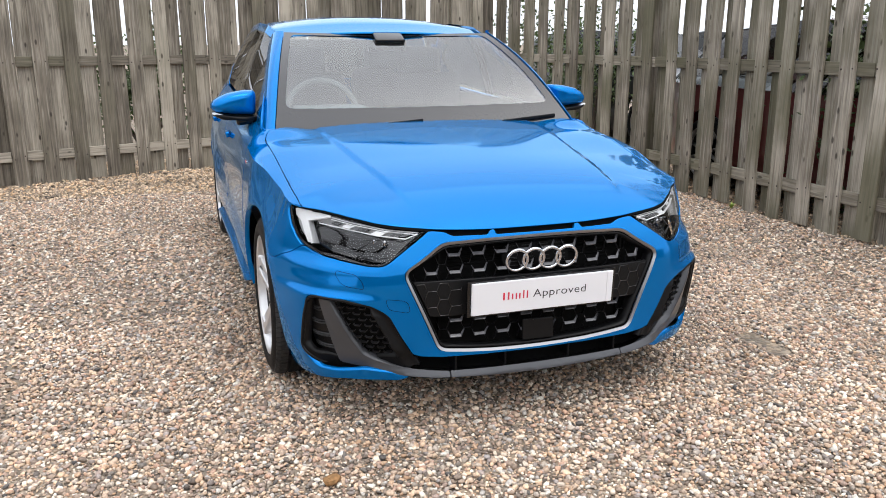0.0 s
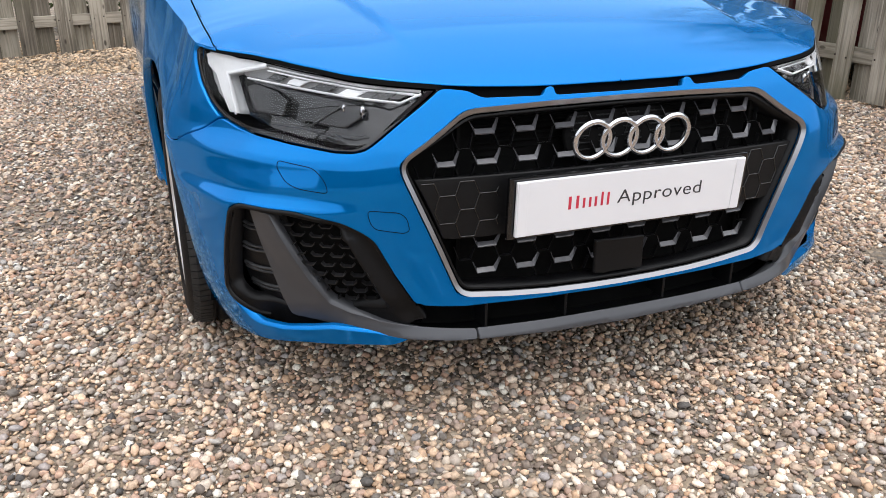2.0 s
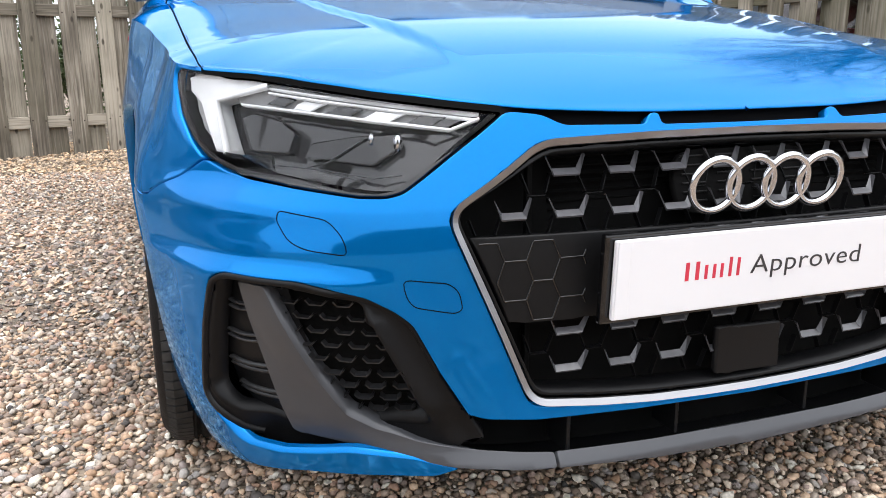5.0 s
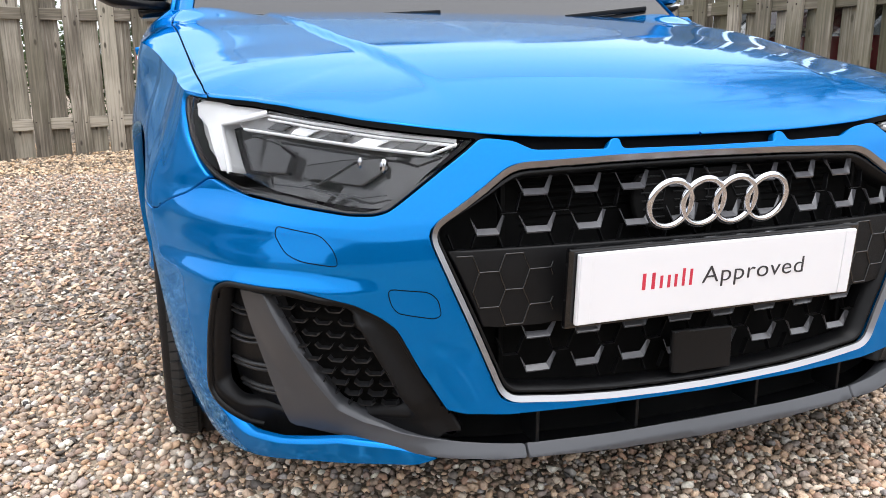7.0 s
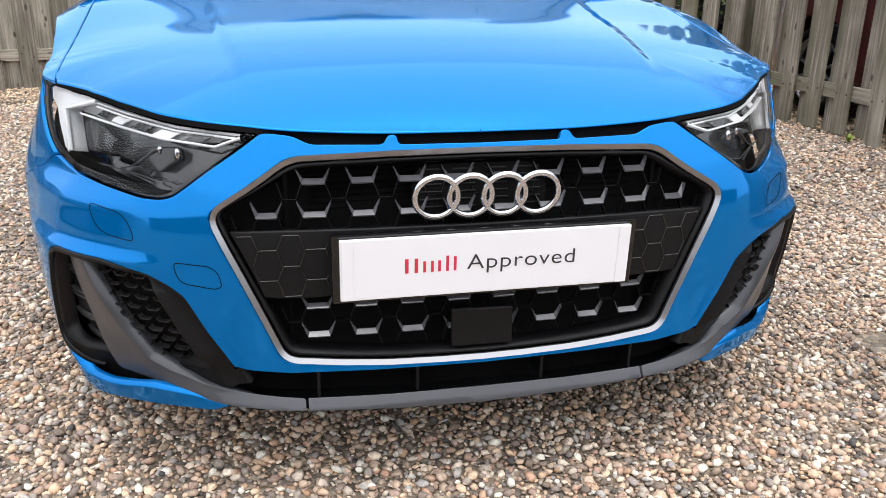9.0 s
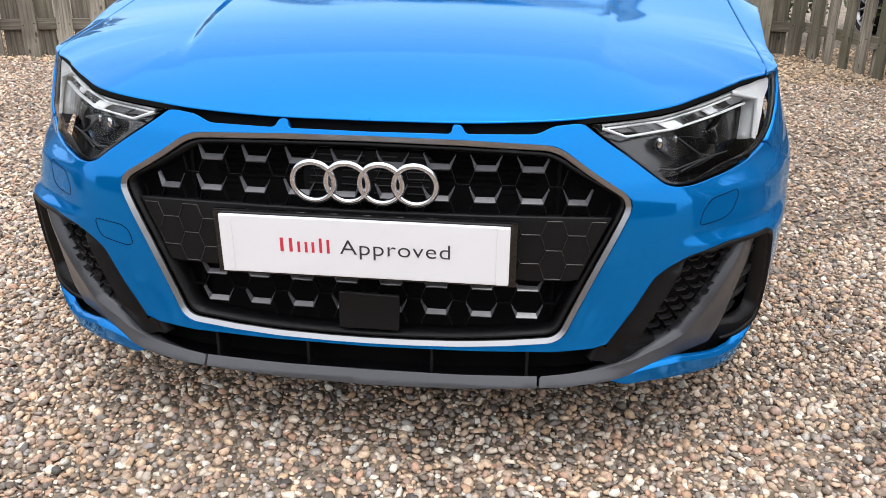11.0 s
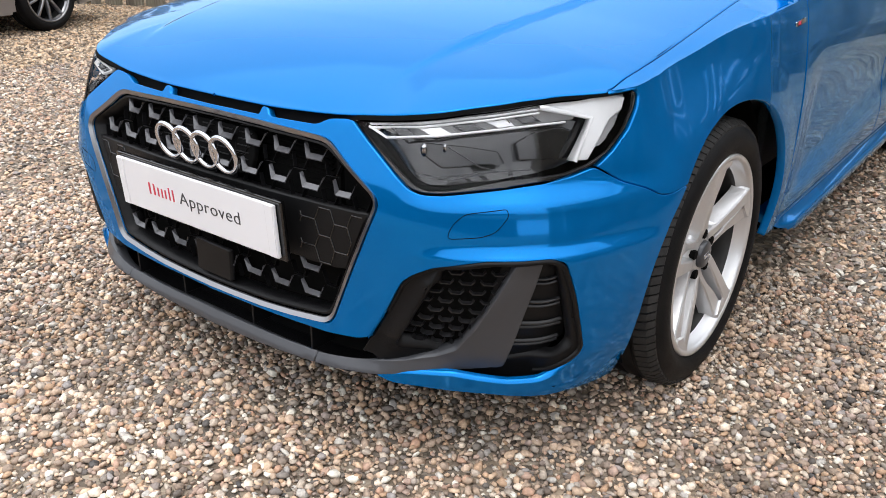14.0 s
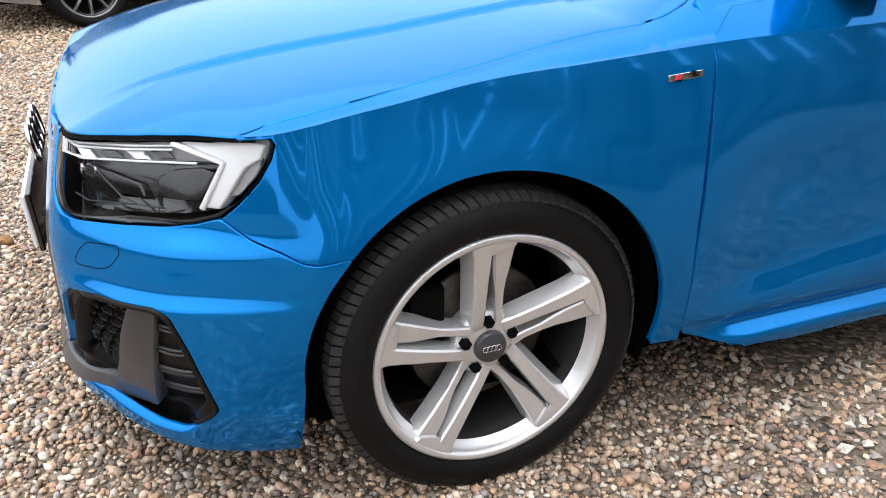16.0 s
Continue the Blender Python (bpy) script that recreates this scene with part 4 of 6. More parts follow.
for side in (1, -1):
    flip = (lambda p: p) if side > 0 else mirrored
    surf = side_house if side > 0 else other_side(side_house)
    # windscreen pillar, from the cowl up to the roof's front corner
    a, b = screen(np.array([1.0]), np.array([-0.06]))[0], screen(np.array([1.0]), np.array([1.0]))[0]

    def pillar(t, w, a=a, b=b, side=side):
        t, w = np.asarray(t, float), np.asarray(w, float)
        c = screen(np.ones_like(t), t)
        return np.stack([side * (c[:, 0] + 0.052 * w + 0.012 * np.sin(math.pi * np.clip(w, 0, 1))), c[:, 1] + 0.115 * w * w + 0.035 * w, c[:, 2] + 0.010 * np.sin(math.pi * np.clip(w, 0, 1)) - 0.012 * w - 0.02 * w * w], -1)

    order = [(-0.045, 0), (1.02, 0), (1.02, 1), (-0.045, 1)]
    v, f, n = sheet(pillar, order, 0.06, lip=0.01)
    if side > 0:
        f, n = [q[::-1] for q in f], -n
    mesh_part("windscreen_pillar", v, f, PAINT, car, "blue windscreen pillar", normals=n)
    win = [(1.46, 0.03), (2.27, 0.03), (2.27, 0.94), (2.02, 0.93), (1.66, 0.45)]
    panel("side_window", surf, rounded(flip(win), 0.02), SIDE_GLASS, car, 0.06, "dark tinted side window", lip=0.004)
    win = [(2.36, 0.03), (3.18, 0.05), (3.30, 0.45), (3.18, 0.90), (2.36, 0.94)]
    panel("side_window", surf, rounded(flip(win), 0.02), SIDE_GLASS, car, 0.06, "dark tinted side window", lip=0.004)
    v, f, n = sheet(surf, flip([(2.27, 0.0), (2.36, 0.0), (2.36, 1.0), (2.27, 1.0)]), 0.05, lip=0.008)
    mesh_part("door_pillar", v, f, GLOSS_BLACK, car, "black door pillar", normals=n)
    v, f, n = sheet(surf, flip([(1.30, -0.02), (1.46, 0.0), (1.68, 0.46), (2.02, 0.93), (3.2, 0.92), (3.32, 0.45), (3.2, 0.0), (3.78, 0.0), (3.76, 1.02), (1.95, 1.03), (1.60, 0.52)]), 0.06, lip=0.008)
    mesh_part("roof_side", v, f, PAINT, car, "blue roof edge and rear pillar", normals=n)
# tail: rear screen and hatch
panel("tailgate", lambda u, v: np.stack([u * (0.50 + 0.16 * (1 - v)), 3.75 + 0.25 * (1 - v) + 0.05 * (1 - u**2), 0.90 + 0.38 * v], -1), [(-1, -0.1), (1, -0.1), (1, 1), (-1, 1)], SIDE_GLASS, car, 0.1, "dark tinted rear window", lip=0.01)
panel("underbody", lambda a, b: np.stack([a, b, 0.19 + 0 * a], -1), [(-0.78, 0.45), (0.78, 0.45), (0.78, 3.9), (-0.78, 3.9)][::-1], DEEP_BLACK, car, 0.3, lip=0)

# door mirrors: flat-bottomed caps that taper outwards, over a black lower shell
CAP = [(-0.088, -0.050), (-0.092, 0.052), (-0.080, 0.066), (-0.030, 0.066), (0.045, 0.052), (0.100, 0.024), (0.118, -0.006), (0.104, -0.032), (0.02, -0.046)]
LOW = [(-0.092, -0.075), (-0.090, -0.052), (0.02, -0.048), (0.104, -0.034), (0.110, -0.044), (0.07, -0.066)]
RINGS = [(-0.082, 0.30), (-0.078, 0.58), (-0.066, 0.80), (-0.045, 0.93), (-0.015, 0.99), (0.015, 1.0), (0.035, 0.985), (0.036, 0.9)]


def shell(outline, rings, side, at):
    """A rounded shell: an outline across x and z, drawn in ring by ring towards the front."""
    ring2 = fine(rounded(outline, 0.022, 5), 0.01)
    c = np.array(outline).mean(0)
    verts = [(side * (c[0] + (x - c[0]) * k) + at[0], y + at[1], c[1] + (z - c[1]) * k + at[2]) for y, k in rings for x, z in ring2]
    m = len(ring2)
    faces = [(i * m + j, i * m + (j + 1) % m, (i + 1) * m + (j + 1) % m, (i + 1) * m + j) for i in range(len(rings) - 1) for j in range(m)]
    faces += [tuple(range(m))[::-1], tuple(range((len(rings) - 1) * m, len(rings) * m))]
    turn = area(ring2) * side > 0
    return verts, [f[::-1] for f in faces] if turn else faces


for side in (1, -1):
    mirror = new("door_mirror")
    mirror.parent = car
    tagged(mirror, "blue door mirror on a black foot")
    at = (side * 0.838, 1.545, 0.985)
    v, f = shell(CAP, RINGS, side, at)
    mesh_part("mirror_cap", v, f, PAINT, mirror, "blue mirror cap")
    v, f = shell(LOW, [(y * 0.95, 0.5 + 0.5 * k) for y, k in RINGS], side, at)
    mesh_part("mirror_shell", v, f, SATIN_BLACK, mirror, "black lower mirror shell")
    bm = bmesh.new()
    soft_box(bm, box_at(side * (0.838 + 0.088), 1.488, 0.946, 0.045, 0.02, 0.009, 0, side * -14, side * 35), 0.003, 2)
    part("mirror_indicator", bm, LAMP_PALE, mirror, "pale side indicator")
    bm = bmesh.new()
    soft_box(bm, box_at(side * 0.775, 1.565, 0.912, 0.13, 0.08, 0.034, 0, side * 6, 0), 0.012, 3)
    soft_box(bm, box_at(side * 0.735, 1.585, 0.900, 0.07, 0.07, 0.05, 0, side * 20, 0), 0.012, 3)
    part("mirror_foot", bm, GLOSS_BLACK, mirror, "black mirror foot", smooth=True)

# wipers
for x0, x1 in ((0.0, -0.24), (0.64, 0.38)):
    bm = bmesh.new()
    a, b = screen(np.array([x0 / 0.7]), np.array([0.012]))[0], screen(np.array([x1 / 0.7]), np.array([-0.022]))[0]
    mid, d = (a + b) / 2 + (0, -0.006, 0.008), b - a
    turn = math.degrees(math.atan2(d[1], d[0]))
    soft_box(bm, box_at(*mid, np.linalg.norm(d), 0.012, 0.014, 0, -math.degrees(math.asin(d[2] / np.linalg.norm(d))), turn), 0.004)
    part("wiper", bm, SATIN_BLACK, car, "black windscreen wiper")
panel("cowl_tray", lambda a, b: np.stack([a, b, 0.838 + 0 * a], -1), both([(0, 1.25), (0.7, 1.16), (0.72, 1.4), (0, 1.45)]), DEEP_BLACK, car, 0.1, lip=0)

# cabin
bm = bmesh.new()
soft_box(bm, box_at(0, 1.70, 0.82, 1.36, 0.56, 0.16), 0.05, 3)
part("dashboard", bm, DASH, car, "dark dashboard", smooth=True)
bm = bmesh.new()
soft_box(bm, box_at(-0.36, 1.74, 0.925, 0.36, 0.22, 0.06), 0.028, 3)
part("instrument_hood", bm, DASH, car, smooth=True)
v, f = lathe([(0.185 + 0.016 * math.cos(t), 0.016 * math.sin(t)) for t in np.linspace(0, 2 * math.pi, 11)], 40, axis="z")
m = pose(-0.36, 1.93, 0.90, 65, 0, 0)
mesh_part("steering_wheel", [tuple(m @ Vector(p)) for p in v], f, DASH, car, "dark steering wheel")
for x in (-0.36, 0.36):
    for y0 in (2.35, 3.2):
        bm = bmesh.new()
        soft_box(bm, box_at(x, y0 + 0.10, 0.78, 0.48, 0.16, 0.62, -14), 0.06, 3)
        part("seat_back", bm, CABIN, car, "dark seat back", smooth=True)
        bm = bmesh.new()
        soft_box(bm, box_at(x, y0 + 0.20, 1.15, 0.27, 0.10, 0.17, -12), 0.04, 3)
        part("headrest", bm, CABIN, car, "dark headrest", smooth=True)
        bm = bmesh.new()
        soft_box(bm, box_at(x, y0 - 0.18, 0.50, 0.48, 0.50, 0.14), 0.05, 3)
        part("seat_cushion", bm, CABIN, car, smooth=True)
bm = bmesh.new()
soft_box(bm, box_at(0, 1.97, 1.245, 0.22, 0.03, 0.065, 8), 0.02, 3)
part("rear_view_mirror", bm, GLOSS_BLACK, car, "black rear-view mirror", smooth=True)
bm = bmesh.new()
soft_box(bm, box_at(0, 1.93, 1.285, 0.16, 0.10, 0.03, 25), 0.012, 3)
part("sensor_pod", bm, GLOSS_BLACK, car, "black sensor pod under the roof", smooth=True)
for side in (1, -1):
    bm = bmesh.new()
    soft_box(bm, box_at(side * 0.715, 2.55, 0.64, 0.03, 2.3, 0.62), 0.01, 2)
    part("door_trim", bm, CABIN, car, "dark inner door trim")
panel("cabin_floor", lambda a, b: np.stack([a, b, 0.33 + 0 * a], -1), [(-0.72, 1.3), (0.72, 1.3), (0.72, 3.8), (-0.72, 3.8)], CABIN, car, 0.3, lip=0)


# ---------------------------------------------------------------- wheels
TYRE_R, RIM_R, TYRE_W = 0.3135, 0.232, 0.205


def tyre_part(parent, mat=RUBBER):
    h = TYRE_W / 2
    prof = [(RIM_R - 0.004, h - 0.016), (RIM_R + 0.006, h - 0.006), (RIM_R + 0.014, h + 0.002), (RIM_R + 0.034, h + 0.0055), (RIM_R + 0.050, h + 0.0015), (RIM_R + 0.064, h - 0.008),
            (TYRE_R - 0.010, h - 0.018), (TYRE_R - 0.007, h - 0.030), (TYRE_R - 0.005, h - 0.050), (TYRE_R, h - 0.054)]
    groove = [(TYRE_R, 0.045), (TYRE_R - 0.007, 0.043), (TYRE_R - 0.007, 0.036), (TYRE_R, 0.034), (TYRE_R, 0.006), (TYRE_R - 0.007, 0.004)]
    half = prof + groove
    full = half + [(r, -a) for r, a in half[::-1]]
    v, f = lathe(full, 96)
    return mesh_part("tyre", v, f, mat, parent, "black tyre with worn tread")


def tread_part(parent, mat=TREAD):
    """Shoulder blocks with cross cuts."""
    verts, faces, h, k = [], [], TYRE_W / 2, 0
    n = 96
    for i in range(n):
        for sgn in (1, -1):
            t0, t1 = 2 * math.pi * (i + 0.10) / n, 2 * math.pi * (i + 0.90) / n
            lines = [(TYRE_R - 0.013, h - 0.008), (TYRE_R - 0.002, h - 0.022), (TYRE_R + 0.001, h - 0.050)]
            skew = 0.018
            base = len(verts)
            for t in (t0, t1):
                for q, (r, a) in enumerate(lines):
                    verts.append((sgn * a, r * math.cos(t + skew * q), r * math.sin(t + skew * q)))
            for t in (t0, t1):
                for q, (r, a) in enumerate(lines):
                    verts.append((sgn * a, (r - 0.007) * math.cos(t + skew * q), (r - 0.007) * math.sin(t + skew * q)))
            b = base
            quads = [(b, b + 1, b + 4, b + 3), (b + 1, b + 2, b + 5, b + 4), (b + 6, b + 7, b + 1, b), (b + 7, b + 8, b + 2, b + 1), (b + 3, b + 4, b + 10, b + 9), (b + 4, b + 5, b + 11, b + 10), (b + 2, b + 8, b + 11, b + 5), (b, b + 3, b + 9, b + 6)]
            faces += [q if sgn > 0 else q[::-1] for q in quads]
    return tagged(mesh_part("tread", verts, faces, mat, parent, "tread blocks", smooth=False), kind="stuff")


def rim_part(parent, mat=ALLOY):
    h = TYRE_W / 2
    prof = [(RIM_R + 0.004, h - 0.018), (RIM_R + 0.006, h - 0.008), (RIM_R + 0.003, h - 0.002), (RIM_R - 0.003, h - 0.001), (RIM_R - 0.009, h - 0.004), (RIM_R - 0.011, h - 0.012), (RIM_R - 0.014, h - 0.020),
            (RIM_R - 0.019, h - 0.027), (RIM_R - 0.023, h - 0.034)]
    v, f = lathe(prof, 96)
    rim = mesh_part("rim", v, f, mat, parent, "silver alloy rim")
    v, f = lathe([(RIM_R - 0.023, h - 0.034), (RIM_R - 0.026, h - 0.06), (RIM_R - 0.022, 0.0), (RIM_R - 0.012, -h + 0.01)], 96)
    mesh_part("barrel", v, f, BARREL, rim, "dark rim barrel with shade put into its colour")
    return rim


def spoke_mesh(stations, depth):
    """One spoke from stations (radius, low edge, high edge, face height, slope of the low wall, slope of the high wall)."""
    verts, faces, m = [], [], 6
    for r, lo, hi, x, fa, fb in stations:
        b = min(0.0035, (hi - lo) * 0.15)
        for y, q in ((lo - fa, x - depth), (lo, x - b), (lo + b, x), (hi - b, x), (hi, x - b), (hi + fb, x - depth)):
            verts.append((q, y, r))
    for i in range(len(stations) - 1):
        for k in range(m - 1):
            faces.append((i * m + k, i * m + k + 1, (i + 1) * m + k + 1, (i + 1) * m + k))
    faces.append(tuple(range((len(stations) - 1) * m, len(stations) * m)))
    return np.array(verts), faces


def wheel(parent, at, spin=0.0, side=1):
    hub = new("wheel")
    hub.parent = parent
    tagged(hub, "silver five twin-spoke alloy wheel with a black tyre")
    tyre_part(hub)
    tread_part(hub)
    rim = rim_part(hub)
    h = TYRE_W / 2
    for k in range(5):
        a = 2 * math.pi * k / 5 + spin
        turn = np.array([[1, 0, 0], [0, math.cos(a), -math.sin(a)], [0, math.sin(a), math.cos(a)]])
        broad = [(0.038, -0.036, -0.010, h - 0.034, 0.006, 0.001), (0.07, -0.036, -0.011, h - 0.026, 0.012, 0.003), (0.12, -0.037, -0.010, h - 0.018, 0.013, 0.004),
                 (0.17, -0.039, -0.008, h - 0.011, 0.013, 0.004), (0.20, -0.041, -0.006, h - 0.008, 0.014, 0.003), (RIM_R - 0.006, -0.046, -0.002, h - 0.005, 0.02, 0.002)]
        slim = [(0.038, 0.012, 0.034, h - 0.036, 0.002, 0.004), (0.07, 0.012, 0.028, h - 0.036, 0.003, 0.006), (0.11, 0.011, 0.028, h - 0.030, 0.003, 0.007), (0.135, 0.006, 0.031, h - 0.026, 0.003, 0.008),
                (0.16, 0.002, 0.035, h - 0.021, 0.003, 0.008), (0.20, 0.000, 0.041, h - 0.015, 0.003, 0.009), (RIM_R - 0.006, -0.001, 0.046, h - 0.010, 0.002, 0.014)]
        foot = [(RIM_R - 0.034, -0.040, 0.004, h - 0.010, 0.014, 0.006), (RIM_R - 0.022, -0.043, 0.040, h - 0.0065, 0.018, 0.012), (RIM_R - 0.004, -0.049, 0.049, h - 0.004, 0.022, 0.016)]
        for name, stations in (("spoke", broad), ("thin_spoke", slim), ("spoke_foot", foot)):
            v, f = spoke_mesh(stations, 0.034)
            ob = mesh_part(name, v @ turn.T, f, ALLOY, rim, smooth=False)
        bm = bmesh.new()
        b = a + 0.02
        bmesh.ops.create_cone(bm, cap_ends=True, segments=6, radius1=0.0125, radius2=0.011, depth=0.022, matrix=Matrix.Translation((h - 0.040, -0.050 * math.sin(b), 0.050 * math.cos(b))) @ Euler((0, math.pi / 2, 0)).to_matrix().to_4x4())
        part("wheel_bolt", bm, DEEP_BLACK, rim, "dark wheel bolt")
    v, f = lathe([(0.0, h - 0.034), (0.040, h - 0.034), (0.062, h - 0.042), (0.070, h - 0.052), (0.070, h - 0.09)], 40)
    mesh_part("hub", v, [q[::-1] for q in f], ALLOY, rim)
    v, f = lathe([(0.0, h - 0.021), (0.028, h - 0.022), (0.0315, h - 0.025), (0.0325, h - 0.034)], 40)
    cap = mesh_part("hub_cap", v, [q[::-1] for q in f], GREY_SATIN, rim, "grey hub cap with small rings")
    for k in range(4):
        v, f = lathe([(0.0058 + 0.0008 * math.cos(t), 0.0008 * math.sin(t)) for t in np.linspace(0, 2 * math.pi, 7)], 20)
        mesh_part("cap_ring", v + (h - 0.0208, -0.0129 + 0.0086 * k, 0), f, CHROME, rim)
    v, f = lathe([(0.05, h - 0.085), (0.14, h - 0.085), (0.143, h - 0.09), (0.143, h - 0.105), (0.05, h - 0.105)], 64)
    mesh_part("brake_disc", v, [q[::-1] for q in f], IRON, hub, "worn iron brake disc")
    bm = bmesh.new()
    soft_box(bm, box_at(h - 0.09, side * -0.115, 0.055, 0.07, 0.07, 0.15), 0.012, 3)
    part("brake_caliper", bm, DEEP_BLACK, hub, "dark brake caliper", smooth=True)
    hub.matrix_basis = at
    return hub


for side in (1, -1):
    for y, spin in ((HUB_Y, 0.03), (HUB_Y + WHEELBASE, 0.5)):
        wheel(car, pose(side * (0.841 - TYRE_W / 2), y + 0.006, HUB_Z, 0, 0, 0 if side > 0 else 180), spin * side, side)
        # dark liner of the wheel arch
        v, f = lathe([(0.375, -0.16), (0.378, 0.10)], 40, start=radians(-20), stop=radians(200))
        m = pose(side * 0.70, y, 0.30)
        ob = mesh_part("arch_liner", [tuple(m @ Vector((p[0] * side, p[1], p[2]))) for p in v], f, DEEP_BLACK, car)
        bm = bmesh.new()
        soft_box(bm, box_at(side * 0.54, y, 0.42, 0.02, 0.74, 0.52), 0)
        part("arch_wall", bm, DEEP_BLACK, car)


# ---------------------------------------------------------------- gravel yard
def island_ramp(name, stops, rough=0.7, bump=0.0014):
    """Colours of stones: one from the ramp for each stone, with grain."""
    m = bpy.data.materials.new(name)
    m.use_nodes = True
    n, l = m.node_tree.nodes, m.node_tree.links
    p = n["Principled BSDF"]
    geo, obj, ramp, add = n.new("ShaderNodeNewGeometry"), n.new("ShaderNodeObjectInfo"), n.new("ShaderNodeValToRGB"), n.new("ShaderNodeMath")
    add.operation = "ADD"
    l.new(geo.outputs["Random Per Island"], add.inputs[0])
    l.new(obj.outputs["Random"], add.inputs[1])
    frac = n.new("ShaderNodeMath")
    frac.operation = "FRACT"
    l.new(add.outputs[0], frac.inputs[0])
    ramp.color_ramp.interpolation = "LINEAR"
    while len(ramp.color_ramp.elements) < len(stops):
        ramp.color_ramp.elements.new(0.5)
    for e, (at, c) in zip(ramp.color_ramp.elements, stops):
        e.position, e.color = at, (*c, 1)
    l.new(frac.outputs[0], ramp.inputs[0])
    coord, tex = n.new("ShaderNodeTexCoord"), n.new("ShaderNodeTexNoise")
    tex.inputs["Scale"].default_value, tex.inputs["Detail"].default_value = 130, 4
    l.new(coord.outputs["Object"], tex.inputs["Vector"])
    rng, mul = n.new("ShaderNodeMapRange"), n.new("ShaderNodeVectorMath")
    rng.inputs["From Min"].default_value, rng.inputs["From Max"].default_value = 0.3, 0.7
    rng.inputs["To Min"].default_value, rng.inputs["To Max"].default_value = 0.72, 1.22
    l.new(tex.outputs["Fac"], rng.inputs["Value"])
    mul.operation = "SCALE"
    l.new(ramp.outputs[0], mul.inputs[0])
    l.new(rng.outputs[0], mul.inputs["Scale"])
    # broad stains over the yard
    tex2, rng2, mul2 = n.new("ShaderNodeTexNoise"), n.new("ShaderNodeMapRange"), n.new("ShaderNodeVectorMath")
    tex2.inputs["Scale"].default_value, tex2.inputs["Detail"].default_value = 1.3, 3
    l.new(coord.outputs["Object"], tex2.inputs["Vector"])
    rng2.inputs["From Min"].default_value, rng2.inputs["From Max"].default_value = 0.3, 0.7
    rng2.inputs["To Min"].default_value, rng2.inputs["To Max"].default_value = 0.82, 1.15
    l.new(tex2.outputs["Fac"], rng2.inputs["Value"])
    mul2.operation = "SCALE"
    l.new(mul.outputs[0], mul2.inputs[0])
    l.new(rng2.outputs[0], mul2.inputs["Scale"])
    l.new(mul2.outputs[0], p.inputs["Base Color"])
    p.inputs["Roughness"].default_value = rough
    b = n.new("ShaderNodeBump")
    b.inputs["Distance"].default_value = bump
    l.new(tex.outputs["Fac"], b.inputs["Height"])
    l.new(b.outputs[0], p.inputs["Normal"])
    return m


STONE = island_ramp("pebble_stone", [(0.0, (0.40, 0.25, 0.15)), (0.12, (0.72, 0.52, 0.36)), (0.24, (0.135, 0.104, 0.083)), (0.36, (0.65, 0.475, 0.345)), (0.48, (0.062, 0.058, 0.056)),
                                     (0.60, (0.85, 0.70, 0.55)), (0.72, (0.205, 0.178, 0.16)), (0.82, (0.52, 0.315, 0.21)), (0.91, (0.32, 0.29, 0.275)), (1.0, (0.85, 0.79, 0.67))])

FAR_STONE = island_ramp("tan_pebble_stone", [(0.0, (0.442, 0.282, 0.159)), (0.2, (0.730, 0.520, 0.339)), (0.35, (0.188, 0.136, 0.095)), (0.5, (0.663, 0.498, 0.339)), (0.65, (0.099, 0.082, 0.069)),
                                             (0.8, (0.730, 0.574, 0.413)), (1.0, (0.398, 0.293, 0.201))])


def ground_material():
    """Packed grit between and beyond the loose stones."""
    m = bpy.data.materials.new("packed_grit")
    m.use_nodes = True
    n, l = m.node_tree.nodes, m.node_tree.links
    p = n["Principled BSDF"]
    coord, vor, ramp, bump, noise_t, mul = (n.new("ShaderNode" + k) for k in ("TexCoord", "TexVoronoi", "ValToRGB", "Bump", "TexNoise", "VectorMath"))
    vor.inputs["Scale"].default_value = 48
    l.new(coord.outputs["Object"], vor.inputs["Vector"])
    stops = [(0.0, (0.09, 0.072, 0.056)), (0.3, (0.20, 0.155, 0.11)), (0.5, (0.31, 0.24, 0.17)), (0.7, (0.13, 0.11, 0.09)), (1.0, (0.38, 0.31, 0.23))]
    while len(ramp.color_ramp.elements) < len(stops):
        ramp.color_ramp.elements.new(0.5)
    for e, (at, c) in zip(ramp.color_ramp.elements, stops):
        e.position, e.color = at, (*c, 1)
    sep = n.new("ShaderNodeSeparateColor")
    l.new(vor.outputs["Color"], sep.inputs[0])
    l.new(sep.outputs[0], ramp.inputs[0])
    noise_t.inputs["Scale"].default_value = 1.1
    l.new(coord.outputs["Object"], noise_t.inputs["Vector"])
    rng = n.new("ShaderNodeMapRange")
    rng.inputs["To Min"].default_value, rng.inputs["To Max"].default_value = 0.6, 1.3
    l.new(noise_t.outputs["Fac"], rng.inputs["Value"])
    mul.operation = "SCALE"
    l.new(ramp.outputs[0], mul.inputs[0])
    l.new(rng.outputs[0], mul.inputs["Scale"])
    l.new(mul.outputs[0], p.inputs["Base Color"])
    p.inputs["Roughness"].default_value = 0.9
    bump.invert = True
    bump.inputs["Distance"].default_value = 0.012
    l.new(vor.outputs["Distance"], bump.inputs["Height"])
    l.new(bump.outputs[0], p.inputs["Normal"])
    return m


GRIT = ground_material()


def rise(x, y):
    """Gentle unevenness of the yard."""
    return 0.006 * np.sin(1.9 * x + 0.6) * np.cos(1.6 * y) + 0.004 * np.sin(5.1 * x + 3.3 * y)


